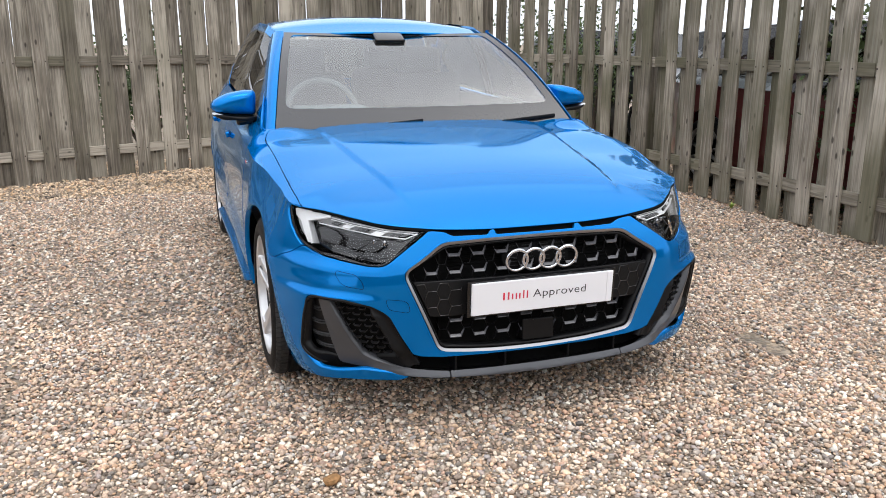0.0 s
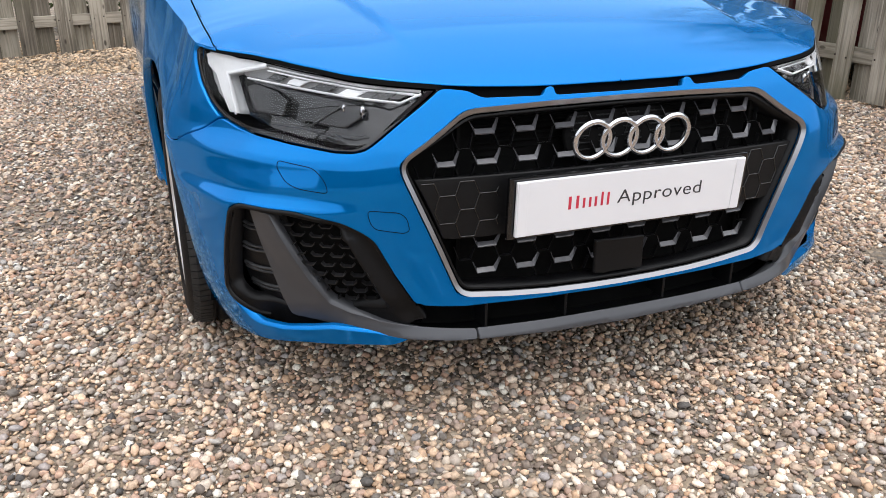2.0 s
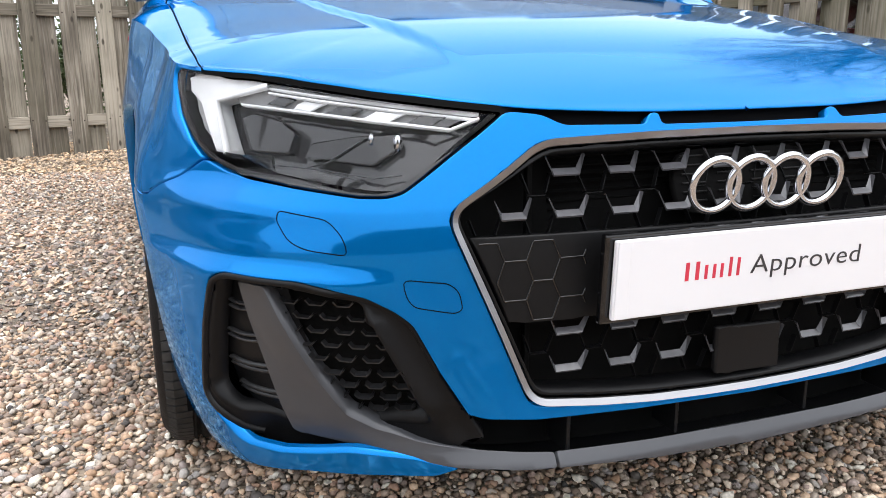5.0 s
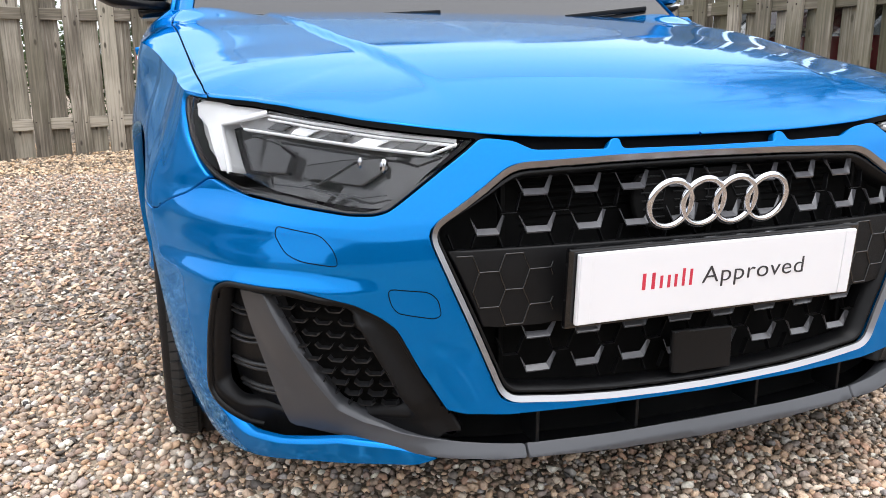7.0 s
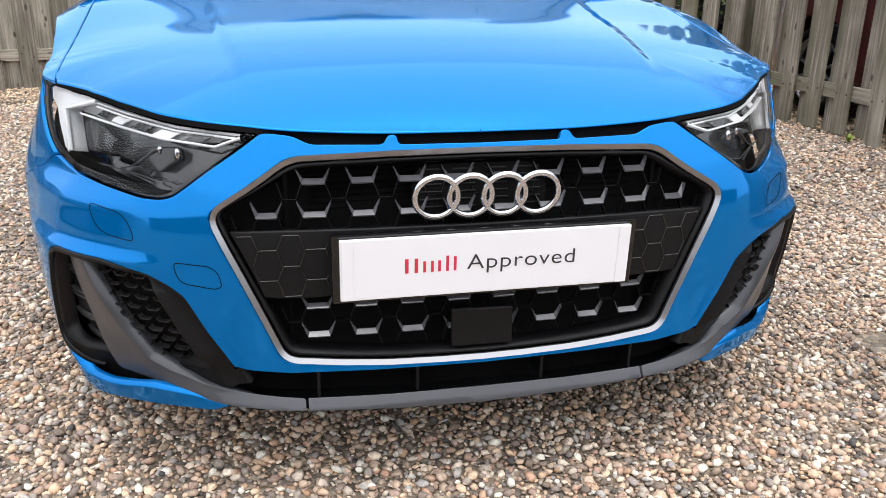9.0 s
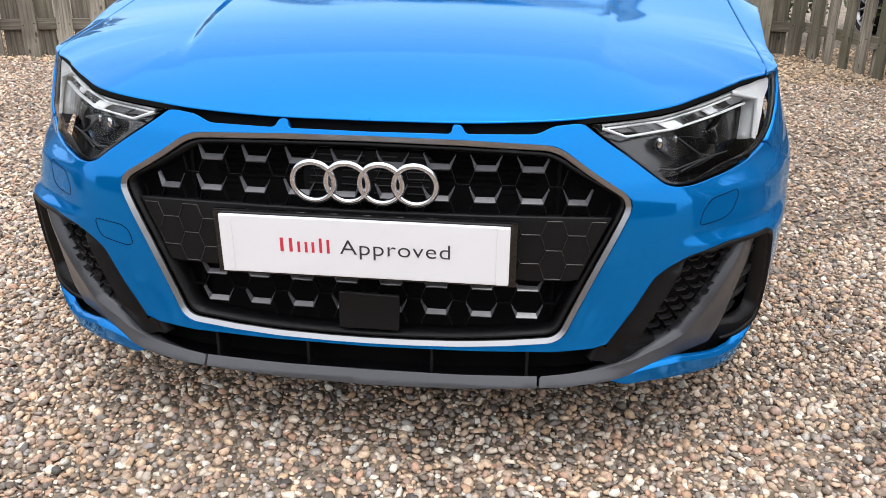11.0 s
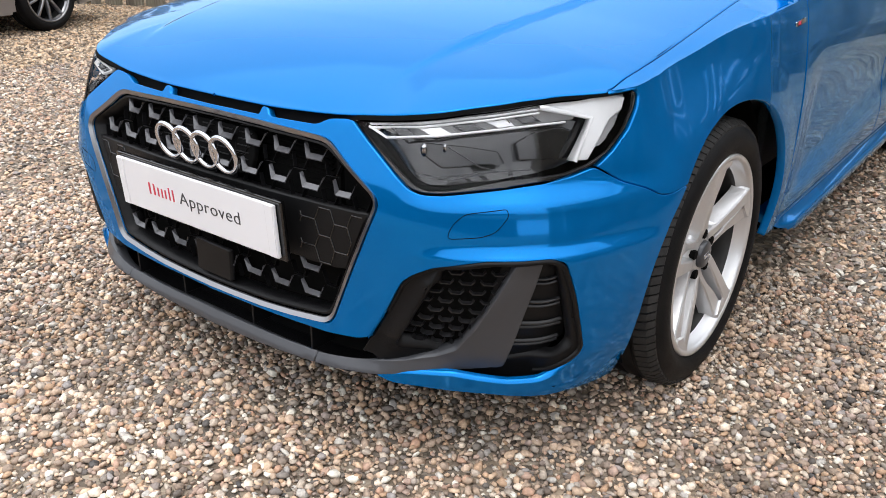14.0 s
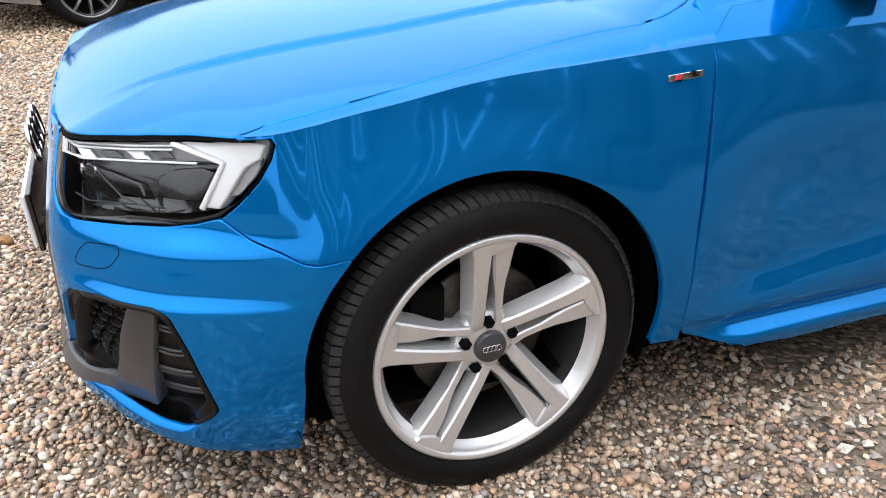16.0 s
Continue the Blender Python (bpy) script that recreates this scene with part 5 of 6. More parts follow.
gx, gy = np.meshgrid(np.r_[-400, -60, -20, np.linspace(-9, 6, 61), 20, 60, 400], np.r_[-400, -60, -12, np.linspace(-5, 9, 57), 20, 60, 400], indexing="ij")
fade = np.exp(-((gx / 7) ** 2 + (gy / 7) ** 2) ** 2)
gv = np.stack([gx, gy, rise(gx, gy) * fade - 0.012], -1).reshape(-1, 3)
nx, ny = gx.shape
gf = [(i * ny + j, (i + 1) * ny + j, (i + 1) * ny + j + 1, i * ny + j + 1) for i in range(nx - 1) for j in range(ny - 1)]
ground = mesh_part("ground", gv, gf, GRIT)
tagged(ground, "packed tan and grey gravel yard", "ground", kind="structure")

# loose stones
rng_np = np.random.default_rng(7)
PHI = (1 + 5**0.5) / 2
ICO = np.array([(-1, PHI, 0), (1, PHI, 0), (-1, -PHI, 0), (1, -PHI, 0), (0, -1, PHI), (0, 1, PHI), (0, -1, -PHI), (0, 1, -PHI), (PHI, 0, -1), (PHI, 0, 1), (-PHI, 0, -1), (-PHI, 0, 1)]) / math.hypot(1, PHI)
ICO_F = np.array([(0, 11, 5), (0, 5, 1), (0, 1, 7), (0, 7, 10), (0, 10, 11), (1, 5, 9), (5, 11, 4), (11, 10, 2), (10, 7, 6), (7, 1, 8), (3, 9, 4), (3, 4, 2), (3, 2, 6), (3, 6, 8), (3, 8, 9), (4, 9, 5), (2, 4, 11), (6, 2, 10), (8, 6, 7), (9, 8, 1)])
OCT = np.array([(1, 0, 0), (0, 1, 0), (-1, 0, 0), (0, -1, 0), (0, 0, 1), (0, 0, -1)], float)
OCT_F = np.array([(0, 1, 4), (1, 2, 4), (2, 3, 4), (3, 0, 4), (1, 0, 5), (2, 1, 5), (3, 2, 5), (0, 3, 5)])


def scatter(x0, x1, y0, y1, pitch, jitter=0.5):
    a, b = np.meshgrid(np.arange(x0, x1, pitch), np.arange(y0, y1, pitch), indexing="ij")
    p = np.stack([a.ravel(), b.ravel()], 1)
    return p + rng_np.uniform(-jitter, jitter, p.shape) * pitch


def stones(name, places, unit, tris, lo, hi, label, stone=STONE):
    """Many rounded stones in one mesh."""
    n, k = len(places), len(unit)
    size = lo + (hi - lo) * rng_np.random(n) ** 2.2
    axes = np.stack([size * rng_np.uniform(0.85, 1.35, n), size * rng_np.uniform(0.7, 1.0, n), size * rng_np.uniform(0.42, 0.75, n)], 1)
    lump = unit[None] * (1 + rng_np.uniform(-0.24, 0.24, (n, k, 1)))
    v = lump * axes[:, None]
    yaw, tip, rol = rng_np.uniform(0, 2 * math.pi, n), rng_np.normal(0, 0.35, n), rng_np.normal(0, 0.35, n)

    def spin(v, a, i, j):
        c, s = np.cos(a)[:, None], np.sin(a)[:, None]
        x, y = v[..., i].copy(), v[..., j].copy()
        v[..., i], v[..., j] = c * x - s * y, s * x + c * y

    spin(v, tip, 1, 2)
    spin(v, rol, 0, 2)
    spin(v, yaw, 0, 1)
    base = rise(places[:, 0], places[:, 1]) - 0.012 + size * rng_np.uniform(0.05, 0.75, n)
    v[..., 0] += places[:, :1]
    v[..., 1] += places[:, 1:2]
    v[..., 2] += base[:, None]
    me = bpy.data.meshes.new(name)
    faces = (tris[None] + (np.arange(n) * k)[:, None, None]).reshape(-1)
    me.vertices.add(n * k)
    me.vertices.foreach_set("co", v.astype(np.float32).ravel())
    me.loops.add(len(faces))
    me.loops.foreach_set("vertex_index", faces.astype(np.int32))
    me.polygons.add(len(faces) // 3)
    me.polygons.foreach_set("loop_start", np.arange(0, len(faces), 3, dtype=np.int32))
    me.polygons.foreach_set("use_smooth", np.full(len(faces) // 3, k > 6))
    me.update(calc_edges=True)
    me.validate()
    me.materials.append(stone)
    ob = new(name, me)
    ob.parent = ground
    return tagged(ob, label, kind="stuff")


near = scatter(-1.75, 2.25, -1.45, 1.5, 0.0127)
pick = (near[:, 0] > 1.0) & (near[:, 0] < 1.28) & (near[:, 1] > 0.18) & (near[:, 1] < 0.46)
loose, near = near[pick][:300], near[~pick]
stones("near_pebbles", near, ICO, ICO_F, 0.0046, 0.0132, "rounded tan, cream, brown and grey pebbles")
far = scatter(-8.5, 4.2, -4.2, 7.2, 0.034)
mid = scatter(-4.2, 3.1, -1.9, 5.0, 0.0215)
mid = mid[~((mid[:, 0] > -1.75) & (mid[:, 0] < 2.25) & (mid[:, 1] > -1.45) & (mid[:, 1] < 1.5))]
mid = mid[~((np.abs(mid[:, 0]) < 0.72) & (mid[:, 1] > 1.6) & (mid[:, 1] < 3.9))]
stones("middle_pebbles", mid, OCT, OCT_F, 0.008, 0.0165, "rounded tan, brown and grey pebbles round the yard", STONE)
far = far[~((far[:, 0] > -4.2) & (far[:, 0] < 3.1) & (far[:, 1] > -1.9) & (far[:, 1] < 5.0))]
far = far[~((np.abs(far[:, 0]) < 0.7) & (far[:, 1] > 1.6) & (far[:, 1] < 3.8))]
stones("far_pebbles", far, OCT, OCT_F, 0.012, 0.022, "rounded tan and grey pebbles further off", FAR_STONE)

# single stones beside the front wheel
STONE_MESHES = []
for k in range(14):
    r = np.random.default_rng(100 + k)
    v = ICO * (1 + r.uniform(-0.24, 0.24, (12, 1))) * (r.uniform(0.85, 1.35), r.uniform(0.7, 1.0), r.uniform(0.45, 0.75))
    me = bpy.data.meshes.new("pebble")
    me.from_pydata([tuple(map(float, q)) for q in v], [], [tuple(map(int, q)) for q in ICO_F])
    me.materials.append(STONE)
    me.polygons.foreach_set("use_smooth", [True] * len(me.polygons))
    STONE_MESHES.append(me)
r = random.Random(21)
for x, y in loose:
    size = 0.0046 + 0.0086 * r.random() ** 2.2
    ob = new("pebble", STONE_MESHES[r.randrange(14)])
    ob.parent = ground
    ob.matrix_basis = pose(float(x), float(y), float(rise(x, y)) - 0.012 + size * r.uniform(0.1, 0.75), r.gauss(0, 20), r.gauss(0, 20), r.uniform(0, 360)) @ Matrix.Diagonal((size, size, size, 1))

BROWN_STONE = material("brown_rough_stone", (0.23, 0.12, 0.045), 0.85, spread=0.4, grain=90, bump=0.002, bump_scale=120, big=20)


def brown_stone(x, y, size, turn, seed, label):
    """One larger rough stone lying on the gravel."""
    r = random.Random(seed)
    bm = bmesh.new()
    bmesh.ops.create_icosphere(bm, subdivisions=2, radius=1.0)
    for q in bm.verts:
        q.co = Vector((q.co.x * 1.15, q.co.y * 0.85, max(q.co.z, -0.55) * 0.62)) * size * r.uniform(0.86, 1.12)
    ob = part("stone", bm, BROWN_STONE, None)
    ob.matrix_basis = pose(x, y, 0.30 * size, 0, 0, turn)
    return tagged(ob, label, "stone")


brown_stone(-0.775, -0.2, 0.026, 20, 4, "rough orange-brown stone lying on the gravel")

# ---------------------------------------------------------------- wooden fences
def wood_material(name, algae):
    """Weathered grey boards with grain, knots and a film of green algae in patches."""
    m = bpy.data.materials.new(name)
    m.use_nodes = True
    n, l = m.node_tree.nodes, m.node_tree.links
    p = n["Principled BSDF"]
    coord, obj, shift, mapping, grain, big, ramp, bump, vor = (n.new("ShaderNode" + k) for k in ("TexCoord", "ObjectInfo", "VectorMath", "Mapping", "TexNoise", "TexNoise", "ValToRGB", "Bump", "TexVoronoi"))
    shift.operation = "MULTIPLY_ADD"
    l.new(obj.outputs["Random"], shift.inputs[0])
    shift.inputs[1].default_value = (37, 53, 91)
    l.new(coord.outputs["Object"], shift.inputs[2])
    l.new(shift.outputs[0], mapping.inputs[0])
    mapping.inputs["Scale"].default_value = (38, 38, 1.6)
    grain.inputs["Scale"].default_value, grain.inputs["Detail"].default_value, grain.inputs["Distortion"].default_value = 1.6, 5, 0.6
    l.new(mapping.outputs[0], grain.inputs["Vector"])
    big.inputs["Scale"].default_value, big.inputs["Detail"].default_value = 2.2, 3
    l.new(shift.outputs[0], big.inputs["Vector"])
    stops = [(0.25, (0.018, 0.014, 0.010)), (0.44, (0.088, 0.074, 0.056)), (0.6, (0.184, 0.159, 0.125)), (0.8, (0.42, 0.375, 0.305))]
    while len(ramp.color_ramp.elements) < len(stops):
        ramp.color_ramp.elements.new(0.5)
    for e, (at, c) in zip(ramp.color_ramp.elements, stops):
        e.position, e.color = at, (*c, 1)
    mixv = n.new("ShaderNodeMath")
    mixv.operation = "MULTIPLY_ADD"
    l.new(grain.outputs["Fac"], mixv.inputs[0])
    mixv.inputs[1].default_value = 0.62
    half = n.new("ShaderNodeMath")
    half.operation = "MULTIPLY"
    half.inputs[1].default_value = 0.42
    l.new(big.outputs["Fac"], half.inputs[0])
    l.new(half.outputs[0], mixv.inputs[2])
    tone = n.new("ShaderNodeMath")
    tone.operation = "MULTIPLY_ADD"
    l.new(obj.outputs["Random"], tone.inputs[0])
    tone.inputs[1].default_value = 0.24
    l.new(mixv.outputs[0], tone.inputs[2])
    l.new(tone.outputs[0], ramp.inputs[0])
    # knots
    km, kr, kmix = n.new("ShaderNodeMapping"), n.new("ShaderNodeMapRange"), n.new("ShaderNodeMix")
    km.inputs["Scale"].default_value = (13, 13, 5.5)
    l.new(shift.outputs[0], km.inputs[0])
    l.new(km.outputs[0], vor.inputs["Vector"])
    vor.inputs["Scale"].default_value = 1.0
    kr.inputs["From Min"].default_value, kr.inputs["From Max"].default_value = 0.09, 0.17
    kr.inputs["To Min"].default_value, kr.inputs["To Max"].default_value = 0.85, 0.0
    l.new(vor.outputs["Distance"], kr.inputs["Value"])
    kmix.data_type = "RGBA"
    l.new(kr.outputs[0], kmix.inputs["Factor"])
    l.new(ramp.outputs[0], kmix.inputs[6])
    kmix.inputs[7].default_value = (0.03, 0.022, 0.016, 1)
    # green algae film; a higher value also darkens the boards in place of shade
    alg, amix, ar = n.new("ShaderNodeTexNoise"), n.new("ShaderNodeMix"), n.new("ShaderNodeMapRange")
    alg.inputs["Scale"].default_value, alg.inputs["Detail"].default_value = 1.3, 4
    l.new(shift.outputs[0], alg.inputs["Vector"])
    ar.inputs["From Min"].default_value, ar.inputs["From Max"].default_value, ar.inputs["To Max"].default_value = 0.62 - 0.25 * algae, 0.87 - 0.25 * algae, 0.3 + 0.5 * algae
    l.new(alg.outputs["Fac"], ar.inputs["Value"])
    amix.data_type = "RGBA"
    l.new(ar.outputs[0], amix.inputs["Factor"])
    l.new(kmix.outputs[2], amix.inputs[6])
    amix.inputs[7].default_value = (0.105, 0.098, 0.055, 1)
    l.new(amix.outputs[2], p.inputs["Base Color"])
    p.inputs["Roughness"].default_value = 0.85
    bump.inputs["Distance"].default_value = 0.002
    l.new(grain.outputs["Fac"], bump.inputs["Height"])
    l.new(bump.outputs[0], p.inputs["Normal"])
    return m


WOOD = wood_material("weathered_fence_wood", 0.5)
# darker copy for the right-hand fences: green stain plus shade put into colour
SHADED_GREEN_WOOD = wood_material("shaded_green_stained_fence_wood", 1.0)
NAIL = material("rusty_nail", (0.05, 0.035, 0.028), 0.6, 0.5, spread=0.3)
FENCE_H = 2.05


def board_mesh(width, thick, length, seed):
    """A sawn board standing on its end: rounded arrises, slight warp."""
    r = random.Random(seed)
    bm = bmesh.new()
    cuts = 6
    ring = [(-width / 2, -thick / 2 + 0.004), (-width / 2 + 0.004, -thick / 2), (width / 2 - 0.004, -thick / 2), (width / 2, -thick / 2 + 0.004), (width / 2, thick / 2), (-width / 2, thick / 2)]
    rows = []
    for k in range(cuts + 1):
        z = length * k / cuts
        dx, dy = r.uniform(-0.003, 0.003), r.uniform(-0.003, 0.003)
        rows.append([bm.verts.new((x + dx, y + dy, z)) for x, y in ring])
    n = len(ring)
    for a, b in zip(rows, rows[1:]):
        for i in range(n):
            bm.faces.new((a[i], a[(i + 1) % n], b[(i + 1) % n], b[i]))
    bm.faces.new(rows[0][::-1])
    bm.faces.new(rows[-1])
    me = bpy.data.meshes.new("board")
    bm.normal_update()
    bm.to_mesh(me)
    bm.free()
    me.materials.append(WOOD)
    return me


BOARDS = [board_mesh(w, 0.022, FENCE_H - 0.03, k) for k, w in enumerate((0.122, 0.128, 0.118, 0.130, 0.124, 0.120))]
BACK_BOARDS = [board_mesh(w, 0.022, FENCE_H - 0.03, 10 + k) for k, w in enumerate((0.148, 0.152, 0.144, 0.150, 0.146, 0.140))]
bm = bmesh.new()
bmesh.ops.create_cone(bm, cap_ends=True, segments=8, radius1=0.0062, radius2=0.0055, depth=0.003, matrix=Euler((math.pi / 2, 0, 0)).to_matrix().to_4x4())
NAIL_MESH = bpy.data.meshes.new("nail")
bm.to_mesh(NAIL_MESH)
bm.free()
NAIL_MESH.materials.append(NAIL)


def piece(name, me, parent, m):
    ob = new(name, me)
    ob.parent = parent
    ob.matrix_basis = m
    return ob


def fence(p0, p1, label, seed, pitch=0.275, posts=True, nails=True, offset=0.0, back=True, wood=None):
    """Boards on both sides of three rails, from p0 to p1; the first face looks to the right of that way."""
    r = random.Random(seed)
    d = Vector((p1[0] - p0[0], p1[1] - p0[1], 0))
    length = d.length
    ob = thing("wooden_fence", label, "fence", "board fences round the yard", at=pose(p0[0], p0[1], 0, 0, 0, math.degrees(math.atan2(d.y, d.x))))
    for k, z in enumerate((0.255, 1.09, 1.85)):
        x = 0.0
        while x < length - 0.05:
            step = min(2.4, length - x)
            bm = bmesh.new()
            soft_box(bm, box_at(0, 0, 0, 0.038, 0.088, step - 0.004), 0.003, 1)
            made = part("rail", bm, WOOD, ob)
            made.matrix_basis = pose(x + step / 2, 0, z + r.uniform(-0.006, 0.006)) @ Matrix(((0, 0, 1, 0), (1, 0, 0, 0), (0, 1, 0, 0), (0, 0, 0, 1)))
            x += step
    n = int(length / pitch) + 1
    for k in range(n):
        for face in (0, 1):
            if face and not back:
                continue
            x = offset + pitch * k + (pitch / 2 if face else 0.0) + r.uniform(-0.012, 0.012)
            if not 0.02 < x < length - 0.02:
                continue
            y = -0.033 if face == 0 else 0.033
            tilt = r.gauss(0, 0.35)
            piece("board", (BACK_BOARDS if face else BOARDS)[r.randrange(6)], ob, pose(x, y, r.uniform(-0.03, 0.012), 0, tilt, 0 if face == 0 else 180))
            if face == 0 and nails:
                for z in (0.255, 1.09):
                    for dx in (-0.042, 0.042):
                        piece("nail", NAIL_MESH, ob, pose(x + dx + r.uniform(-0.006, 0.006), -0.0455, z + r.uniform(-0.02, 0.02)))
    if posts:
        x = 0.0
        while x < length:
            bm = bmesh.new()
            soft_box(bm, box_at(0, 0, FENCE_H / 2 - 0.1, 0.095, 0.095, FENCE_H + 0.1), 0.006, 2)
            made = part("post", bm, WOOD, ob)
            made.matrix_basis = pose(x, 0.094, 0)
            x += 2.4
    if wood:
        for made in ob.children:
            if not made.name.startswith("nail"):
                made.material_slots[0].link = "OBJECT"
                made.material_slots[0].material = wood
    return ob


fence((-12.0, 2.4), (-0.4, 6.55), "weathered grey-brown board fence behind the yard", 3)
fence((-0.4, 6.55), (2.72, 6.65), "weathered board fence with greenish stains behind the car", 9)
fence((2.72, 6.65), (3.09, 4.1), "weathered board fence with open slits", 11, wood=SHADED_GREEN_WOOD)
fence((3.09, 4.1), (3.16, -0.6), "weathered green-stained board fence beside the car", 5, wood=SHADED_GREEN_WOOD)

# plain dark wall, added unseen far behind the camera to darken horizon reflections
WALL = material("dark_plain_wall", (0.075, 0.065, 0.055), 0.9, spread=0.35, grain=6, big=0.8, bump=0.004, bump_scale=30)
bm = bmesh.new()
soft_box(bm, box_at(-3.0, -11.0, 1.1, 40, 0.25, 2.6), 0.02, 2)
tagged(part("wall_south", bm, WALL), "plain dark wall added out of view for reflections", "wall", kind="structure")


# ---------------------------------------------------------------- other parked cars
def plain_paint(name, color, metal=0.4):
    return material(name, color, 0.3, metal, 0.4, spread=0.08, grain=700, coat=0.8)


DARK_RIM = material("dark_machined_alloy", (0.30, 0.30, 0.31), 0.3, 0.9, spread=0.15, rough_spread=0.08)


def parked_car(label, paint, at, length=4.3, high=1.44, wide=0.89):
    """A plain hatchback or estate: flanks with wheel arches, hood, glasshouse, bumpers, lamps and ten-spoke wheels. It faces -y."""
    ob = thing("parked_car", label, "car", "parked cars", at=at)
    hub1, hub2 = 0.86, length - 0.80

    def wall(y, z):
        y, z = np.asarray(y, float), np.asarray(z, float)
        end = 0.16 * smoothstep(0.5, 0.0, y) + 0.14 * smoothstep(length - 0.5, length, y)
        lean = 0.05 * smoothstep(0.35, 0.14, z) + 0.03 * smoothstep(0.6, 0.95, z) + 0.012 * np.exp(-((z - 0.5) / 0.07) ** 2)
        return np.stack([wide - end - lean, y, z], -1)

    def arch_of(y0):
        return [(y0 + 0.37 * math.cos(t), 0.31 + 0.37 * math.sin(t)) for t in np.radians(np.linspace(200, -20, 24))]

    outline = [(0.02, 0.20)] + arch_of(hub1) + arch_of(hub2) + [(length - 0.02, 0.24), (length, 0.90), (1.3, 0.88), (0.35, 0.74), (0.02, 0.62)]
    for side in (1, -1):
        surf = wall if side > 0 else other_side(wall)
        v, f, n = sheet(surf, outline if side > 0 else mirrored(outline), 0.09, lip=0.03)
        mesh_part("flank", v, f, paint, ob, normals=n)
        # sill in dark plastic
        panel("sill", surf if side > 0 else surf, [(1.25, 0.17), (hub2 - 0.37, 0.17), (hub2 - 0.37, 0.27), (1.25, 0.27)] if side > 0 else mirrored([(1.25, 0.17), (hub2 - 0.37, 0.17), (hub2 - 0.37, 0.27), (1.25, 0.27)]), paint, ob, 0.2, lip=0.05, gap=-0.004)
        for y0 in (hub1, hub2):
            w = new("wheel")
            w.parent = ob
            tyre_part(w)
            rim_part(w, DARK_RIM)
            for k in range(10):
                a = 2 * math.pi * k / 10
                turn = np.array([[1, 0, 0], [0, math.cos(a), -math.sin(a)], [0, math.sin(a), math.cos(a)]])
                v, f = spoke_mesh([(0.03, -0.011, 0.011, 0.07, 0.003, 0.003), (0.12, -0.010, 0.010, 0.082, 0.003, 0.003), (RIM_R - 0.006, -0.008, 0.008, 0.09, 0.003, 0.003)], 0.03)
                mesh_part("spoke", v @ turn.T, f, DARK_RIM, w)
            v, f = lathe([(0.0, 0.078), (0.045, 0.076), (0.055, 0.06)], 24)
            mesh_part("hub", v, [q[::-1] for q in f], DARK_RIM, w)
            v, f = lathe([(0.0, 0.0), (0.2, 0.0)], 24)
            mesh_part("brake_shield", v, [q[::-1] for q in f], DEEP_BLACK, w)
            w.matrix_basis = pose(side * (wide - 0.125), y0, 0.30, 0, 0, 0 if side > 0 else 180)
            bm = bmesh.new()
            soft_box(bm, box_at(side * 0.55, y0, 0.42, 0.02, 0.78, 0.5), 0)
            part("arch_wall", bm, DEEP_BLACK, ob)

    def deck(u, y):
        u, y = np.asarray(u, float), np.asarray(y, float)
        half = wide - 0.03 - 0.16 * smoothstep(0.5, 0.0, y)
        z = np.interp(y, [0, 0.35, 1.3], [0.62, 0.74, 0.885]) + 0.07 * (1 - np.abs(u) ** 3)
        return np.stack([u * half, y, z], -1)

    panel("hood", deck, [(-1, 0.02), (1, 0.02), (1, 1.3), (-1, 1.3)], paint, ob, 0.12, lip=0.01)

    def house(u, v):
        """Screen, roof and rear window in one sweep along v."""
        u, v = np.asarray(u, float), np.asarray(v, float)
        y = np.interp(v, [0, 0.3, 0.8, 1], [1.15, 1.95, length - 0.7, length - 0.05])
        z = np.interp(v, [0, 0.3, 0.5, 0.8, 1], [0.90, high - 0.04, high, high - 0.08, 0.92])
        half = np.interp(v, [0, 0.3, 0.8, 1], [0.74, 0.60, 0.58, 0.68])
        return np.stack([u * half, y, z + 0.03 * (1 - u**2)], -1)

    panel("windscreen", house, [(-1, 0), (1, 0), (1, 0.29), (-1, 0.29)], SIDE_GLASS, ob, 0.12, lip=0.01)
    panel("roof", house, [(-1, 0.29), (1, 0.29), (1, 0.8), (-1, 0.8)], paint, ob, 0.12, lip=0.01)
    panel("rear_window", house, [(-1, 0.8), (1, 0.8), (1, 1), (-1, 1)], SIDE_GLASS, ob, 0.12, lip=0.01)
    for side in (1, -1):
        def glassy(y, w, side=side):
            y, w = np.asarray(y, float), np.asarray(w, float)
            v = np.interp(y, [1.15, 1.95, length - 0.7, length - 0.05], [0, 0.3, 0.8, 1])
            hi = house(np.ones_like(v), v)
            lo = wall(y, 0.88 + 0 * y)
            p = lo + (hi - lo) * w[:, None]
            return p * np.array([side, 1, 1])
        v, f, n = sheet(glassy, [(1.2, 0), (length - 0.08, 0), (length - 0.1, 1), (1.2, 1)], 0.12, lip=0.01)
        if side < 0:
            f, n = [q[::-1] for q in f], -n
        mesh_part("side_window", v, f, SIDE_GLASS, ob, normals=n)
    for y0, name in ((0.0, "front_bumper"), (length, "rear_bumper")):
        bm = bmesh.new()
        soft_box(bm, box_at(0, y0 + (0.09 if y0 == 0 else -0.09), 0.46, 2 * wide - 0.30, 0.20, 0.48), 0.06, 3)
        part(name, bm, paint, ob, smooth=True)
    panel("underbody", lambda a, b: np.stack([a, b, 0.2 + 0 * a], -1), [(-0.75, 0.1), (0.75, 0.1), (0.75, length - 0.1), (-0.75, length - 0.1)], DEEP_BLACK, ob, 0.5, lip=0)
    for side in (1, -1):
        bm = bmesh.new()
        soft_box(bm, box_at(side * (wide - 0.22), 0.06, 0.64, 0.30, 0.10, 0.12, 0, 0, side * 18), 0.03, 3)
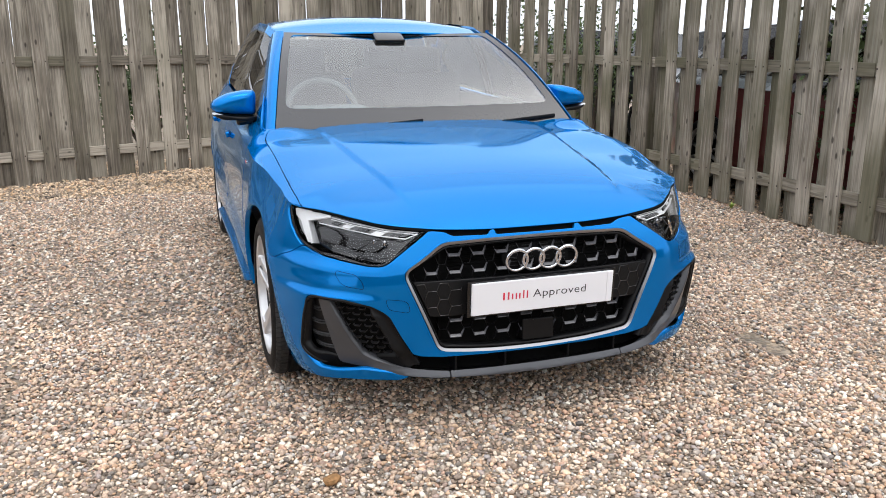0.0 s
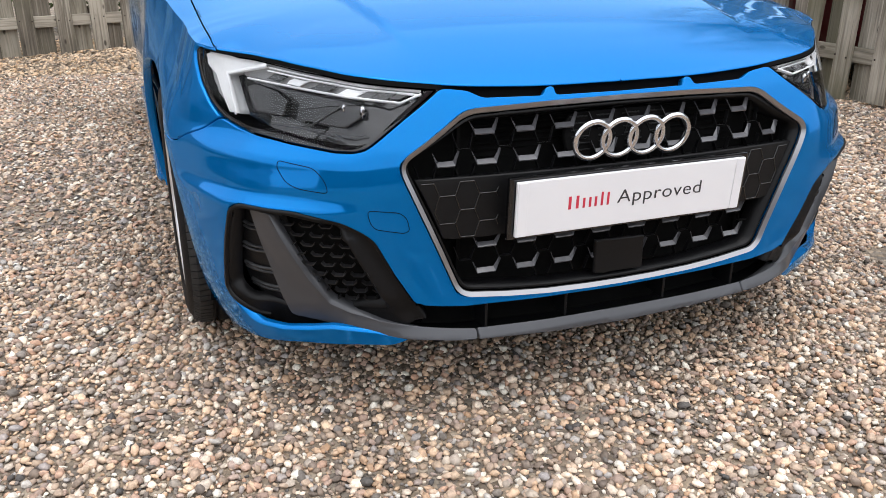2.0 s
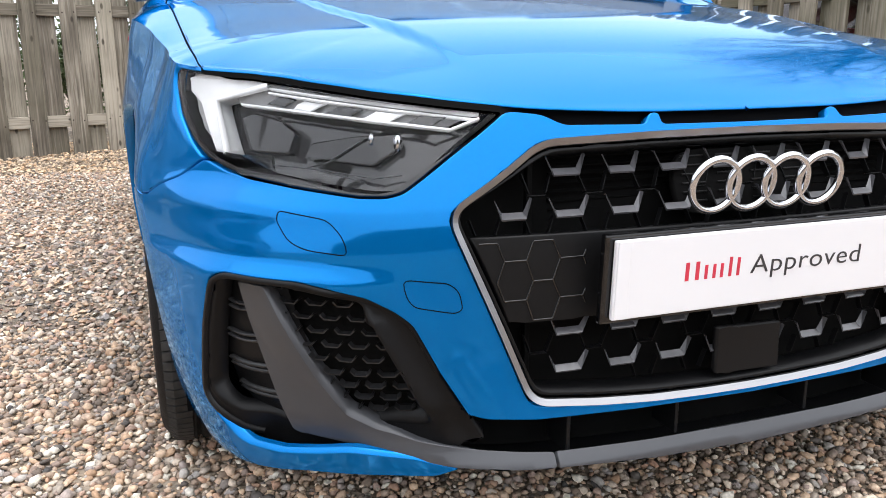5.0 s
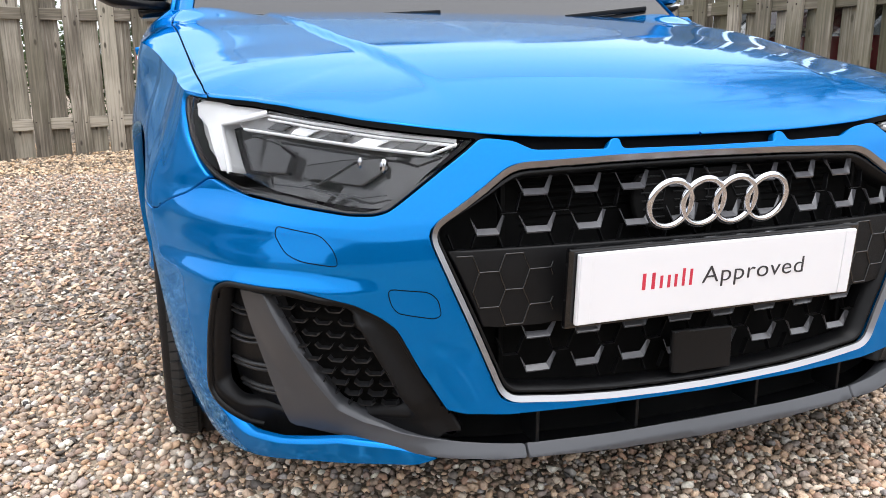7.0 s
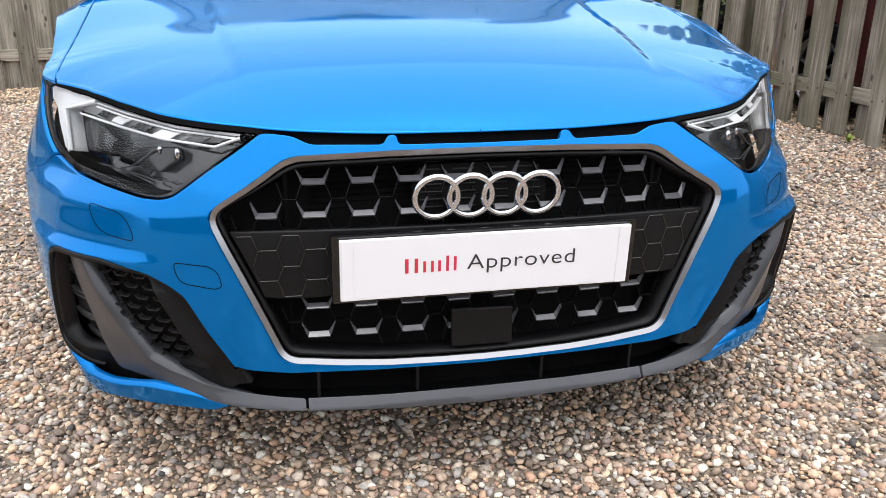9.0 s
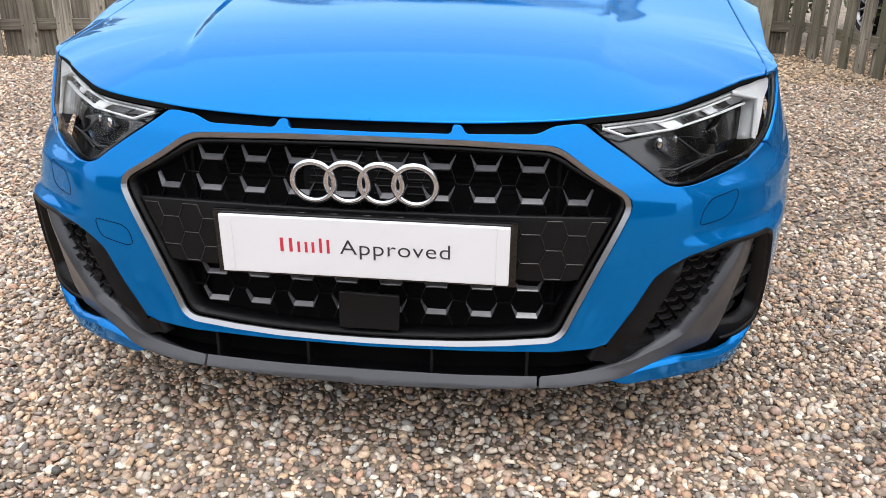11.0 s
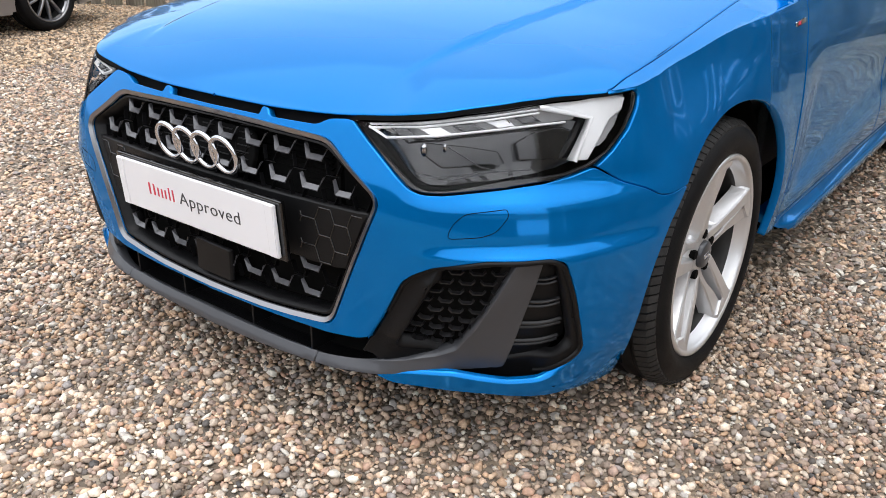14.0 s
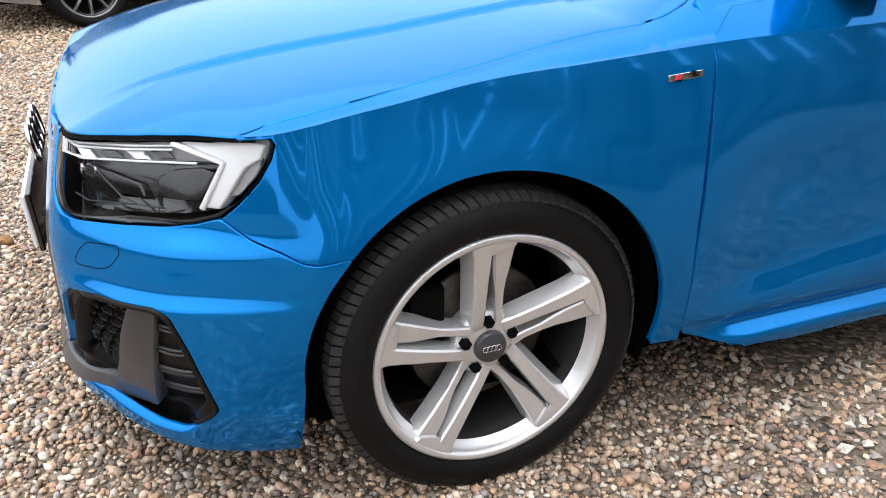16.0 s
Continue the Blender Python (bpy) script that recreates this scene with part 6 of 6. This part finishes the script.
        part("headlight", bm, LAMP_GREY, ob, smooth=True)
    return ob


parked_car("silver grey car with dark ten-spoke wheels on the gravel", plain_paint("silver_grey_paint", (0.32, 0.32, 0.34), 0.7), pose(-6.85, 3.30, 0, 0, 0, 196.6) , length=4.36)
parked_car("dark red car behind the board fence", plain_paint("dark_red_paint", (0.10, 0.006, 0.010), 0.2), pose(4.35, 0.3, 0, 0, 0, 1))
parked_car("black car behind the board fence", plain_paint("black_paint", (0.012, 0.012, 0.014), 0.2), pose(5.4, 5.6, 0, 0, 0, 8))
parked_car("white car behind the board fence", plain_paint("white_paint", (0.7, 0.7, 0.7), 0.0), pose(8.2, 6.5, 0, 0, 0, 8))

# ---------------------------------------------------------------- trees and shrubs beyond the fences
BARK = material("tree_bark", (0.09, 0.07, 0.055), 0.9, spread=0.35, grain=30, bump=0.004, bump_scale=40)
LEAF = material("shrub_leaf", (0.055, 0.085, 0.022), 0.6, spread=0.5, grain=9, big=1.5)


def bare_tree(at, height, seed, label, depth=5):
    """Bare winter tree: tapered trunk, limbs and many fine twigs."""
    r = random.Random(seed)
    ob = thing("bare_tree", label, "tree", "bare trees beyond the fence", at=at)
    limbs, twigs = ([], []), ([], [])

    def limb(store, a, b, r0, r1, sides):
        verts, faces = store
        d = (b - a).normalized()
        u = d.orthogonal().normalized()
        w = d.cross(u)
        k = len(verts)
        for p, rad in ((a, r0), (b, r1)):
            for i in range(sides):
                t = 2 * math.pi * i / sides
                verts.append(p + (u * math.cos(t) + w * math.sin(t)) * rad)
        faces += [(k + i, k + (i + 1) % sides, k + sides + (i + 1) % sides, k + sides + i) for i in range(sides)]

    def grow(p, d, length, rad, level):
        n = 3
        for _ in range(n):
            q = p + d * length / n
            limb(limbs if level < 2 else twigs, p, q, rad, rad * 0.82, 7 if level < 2 else 3)
            p, rad = q, rad * 0.82
            d = (d + Vector((r.gauss(0, 0.12), r.gauss(0, 0.12), 0.06))).normalized()
            if level < depth:
                for _ in range(2 if level else 2):
                    if r.random() < 0.75:
                        side = Vector((r.gauss(0, 1), r.gauss(0, 1), r.uniform(0.1, 1.0))).normalized()
                        grow(p, (d * 0.55 + side * 0.75).normalized(), length * r.uniform(0.5, 0.68), rad * 0.6, level + 1)

    grow(Vector((0, 0, -0.1)), Vector((0, 0, 1)), height * 0.45, height * 0.018, 0)
    mesh_part("trunk", limbs[0], limbs[1], BARK, ob)
    mesh_part("twigs", twigs[0], twigs[1], BARK, ob)
    return ob


def shrub(at, size, seed, label):
    """Evergreen shrub: stems under a loose crown of many small leaves."""
    r = np.random.default_rng(seed)
    ob = thing("shrub", label, "shrub", "shrubs beyond the fence", at=at)
    n = 5200
    lumps = r.normal(0, 0.42, (14, 3)) * size * np.array([1, 1, 0.8]) + np.array([0, 0, size * 1.0])
    c = lumps[r.integers(0, 14, n)] + r.normal(0, 0.19, (n, 3)) * size
    c[:, 2] = np.maximum(c[:, 2], 0.03)
    u = r.normal(0, 1, (n, 3))
    u /= np.linalg.norm(u, axis=1)[:, None]
    w = np.cross(u, r.normal(0, 1, (n, 3)))
    w /= np.linalg.norm(w, axis=1)[:, None]
    k = r.uniform(0.02, 0.042, (n, 1))
    v = np.stack([c - u * k, c + w * k * 0.45, c + u * k, c - w * k * 0.45], 1).reshape(-1, 3)
    f = [(4 * i, 4 * i + 1, 4 * i + 2, 4 * i + 3) for i in range(n)]
    tagged(mesh_part("crown", v, f, LEAF, ob, smooth=False), kind="stuff")
    bm = bmesh.new()
    for _ in range(5):
        a, b = Vector((0, 0, -0.05)), Vector((*(r.normal(0, 0.3, 2) * size), size * 1.1))
        m = look(a, b) @ Matrix.Translation((0, 0, -(b - a).length / 2))
        bmesh.ops.create_cone(bm, segments=6, radius1=0.012, radius2=0.03, depth=(b - a).length, matrix=m)
    part("stems", bm, BARK, ob)
    return ob


for k, (x, y, h) in enumerate(((8.6, 1.6, 9.5), (8.4, 5.6, 11.0), (6.6, 3.4, 8.5))):
    bare_tree(pose(x, y, 0, 0, 0, 70 * k), h, 20 + k, "bare winter tree beyond the fence", 6 if k else 5)
for k, (x, y, s) in enumerate(((4.2, 7.2, 1.1), (4.0, 2.2, 0.8), (6.2, 3.6, 1.3), (1.0, 8.2, 0.75), (-3.5, 8.0, 0.75), (-1.4, 8.3, 0.8), (2.6, 8.3, 0.8), (-5.4, 7.6, 0.8))):
    shrub(pose(x, y, 0), s, 40 + k, "dense green shrub beyond the fence")


WEED_LEAF = material("yellow_green_leaf", (0.22, 0.30, 0.03), 0.5, spread=0.3, grain=60)


def weed(at, size, seed, label):
    """A small weed: bent leaf blades from one crown."""
    r = random.Random(seed)
    ob = thing("weed", label, "plant", "weeds in the gravel", at=at)
    for k in range(11):
        a, lean, n = 2 * math.pi * k / 11 + r.uniform(-0.3, 0.3), r.uniform(0.3, 1.1), 5
        verts, faces = [], []
        length = size * r.uniform(0.6, 1.1)
        x = z = 0.0
        for i in range(n):
            t = i / (n - 1)
            w = size * 0.14 * math.sin(math.pi * (0.12 + 0.85 * t))
            for sgn in (-1, 1):
                verts.append((x * math.cos(a) - sgn * w * math.sin(a), x * math.sin(a) + sgn * w * math.cos(a), z))
            tilt = lean * (0.5 + 0.9 * t)
            x += length / n * math.sin(tilt)
            z += length / n * math.cos(tilt)
        for i in range(n - 1):
            faces.append((2 * i, 2 * i + 1, 2 * i + 3, 2 * i + 2))
        mesh_part("leaf", verts, faces, WEED_LEAF, ob)
    return ob


weed(pose(1.221, 1.32, 0.002), 0.022, 3, "tiny yellow-green weed growing in the gravel")
weed(pose(3.02, 2.83, -0.004), 0.07, 5, "yellow-green weed at the foot of the fence")
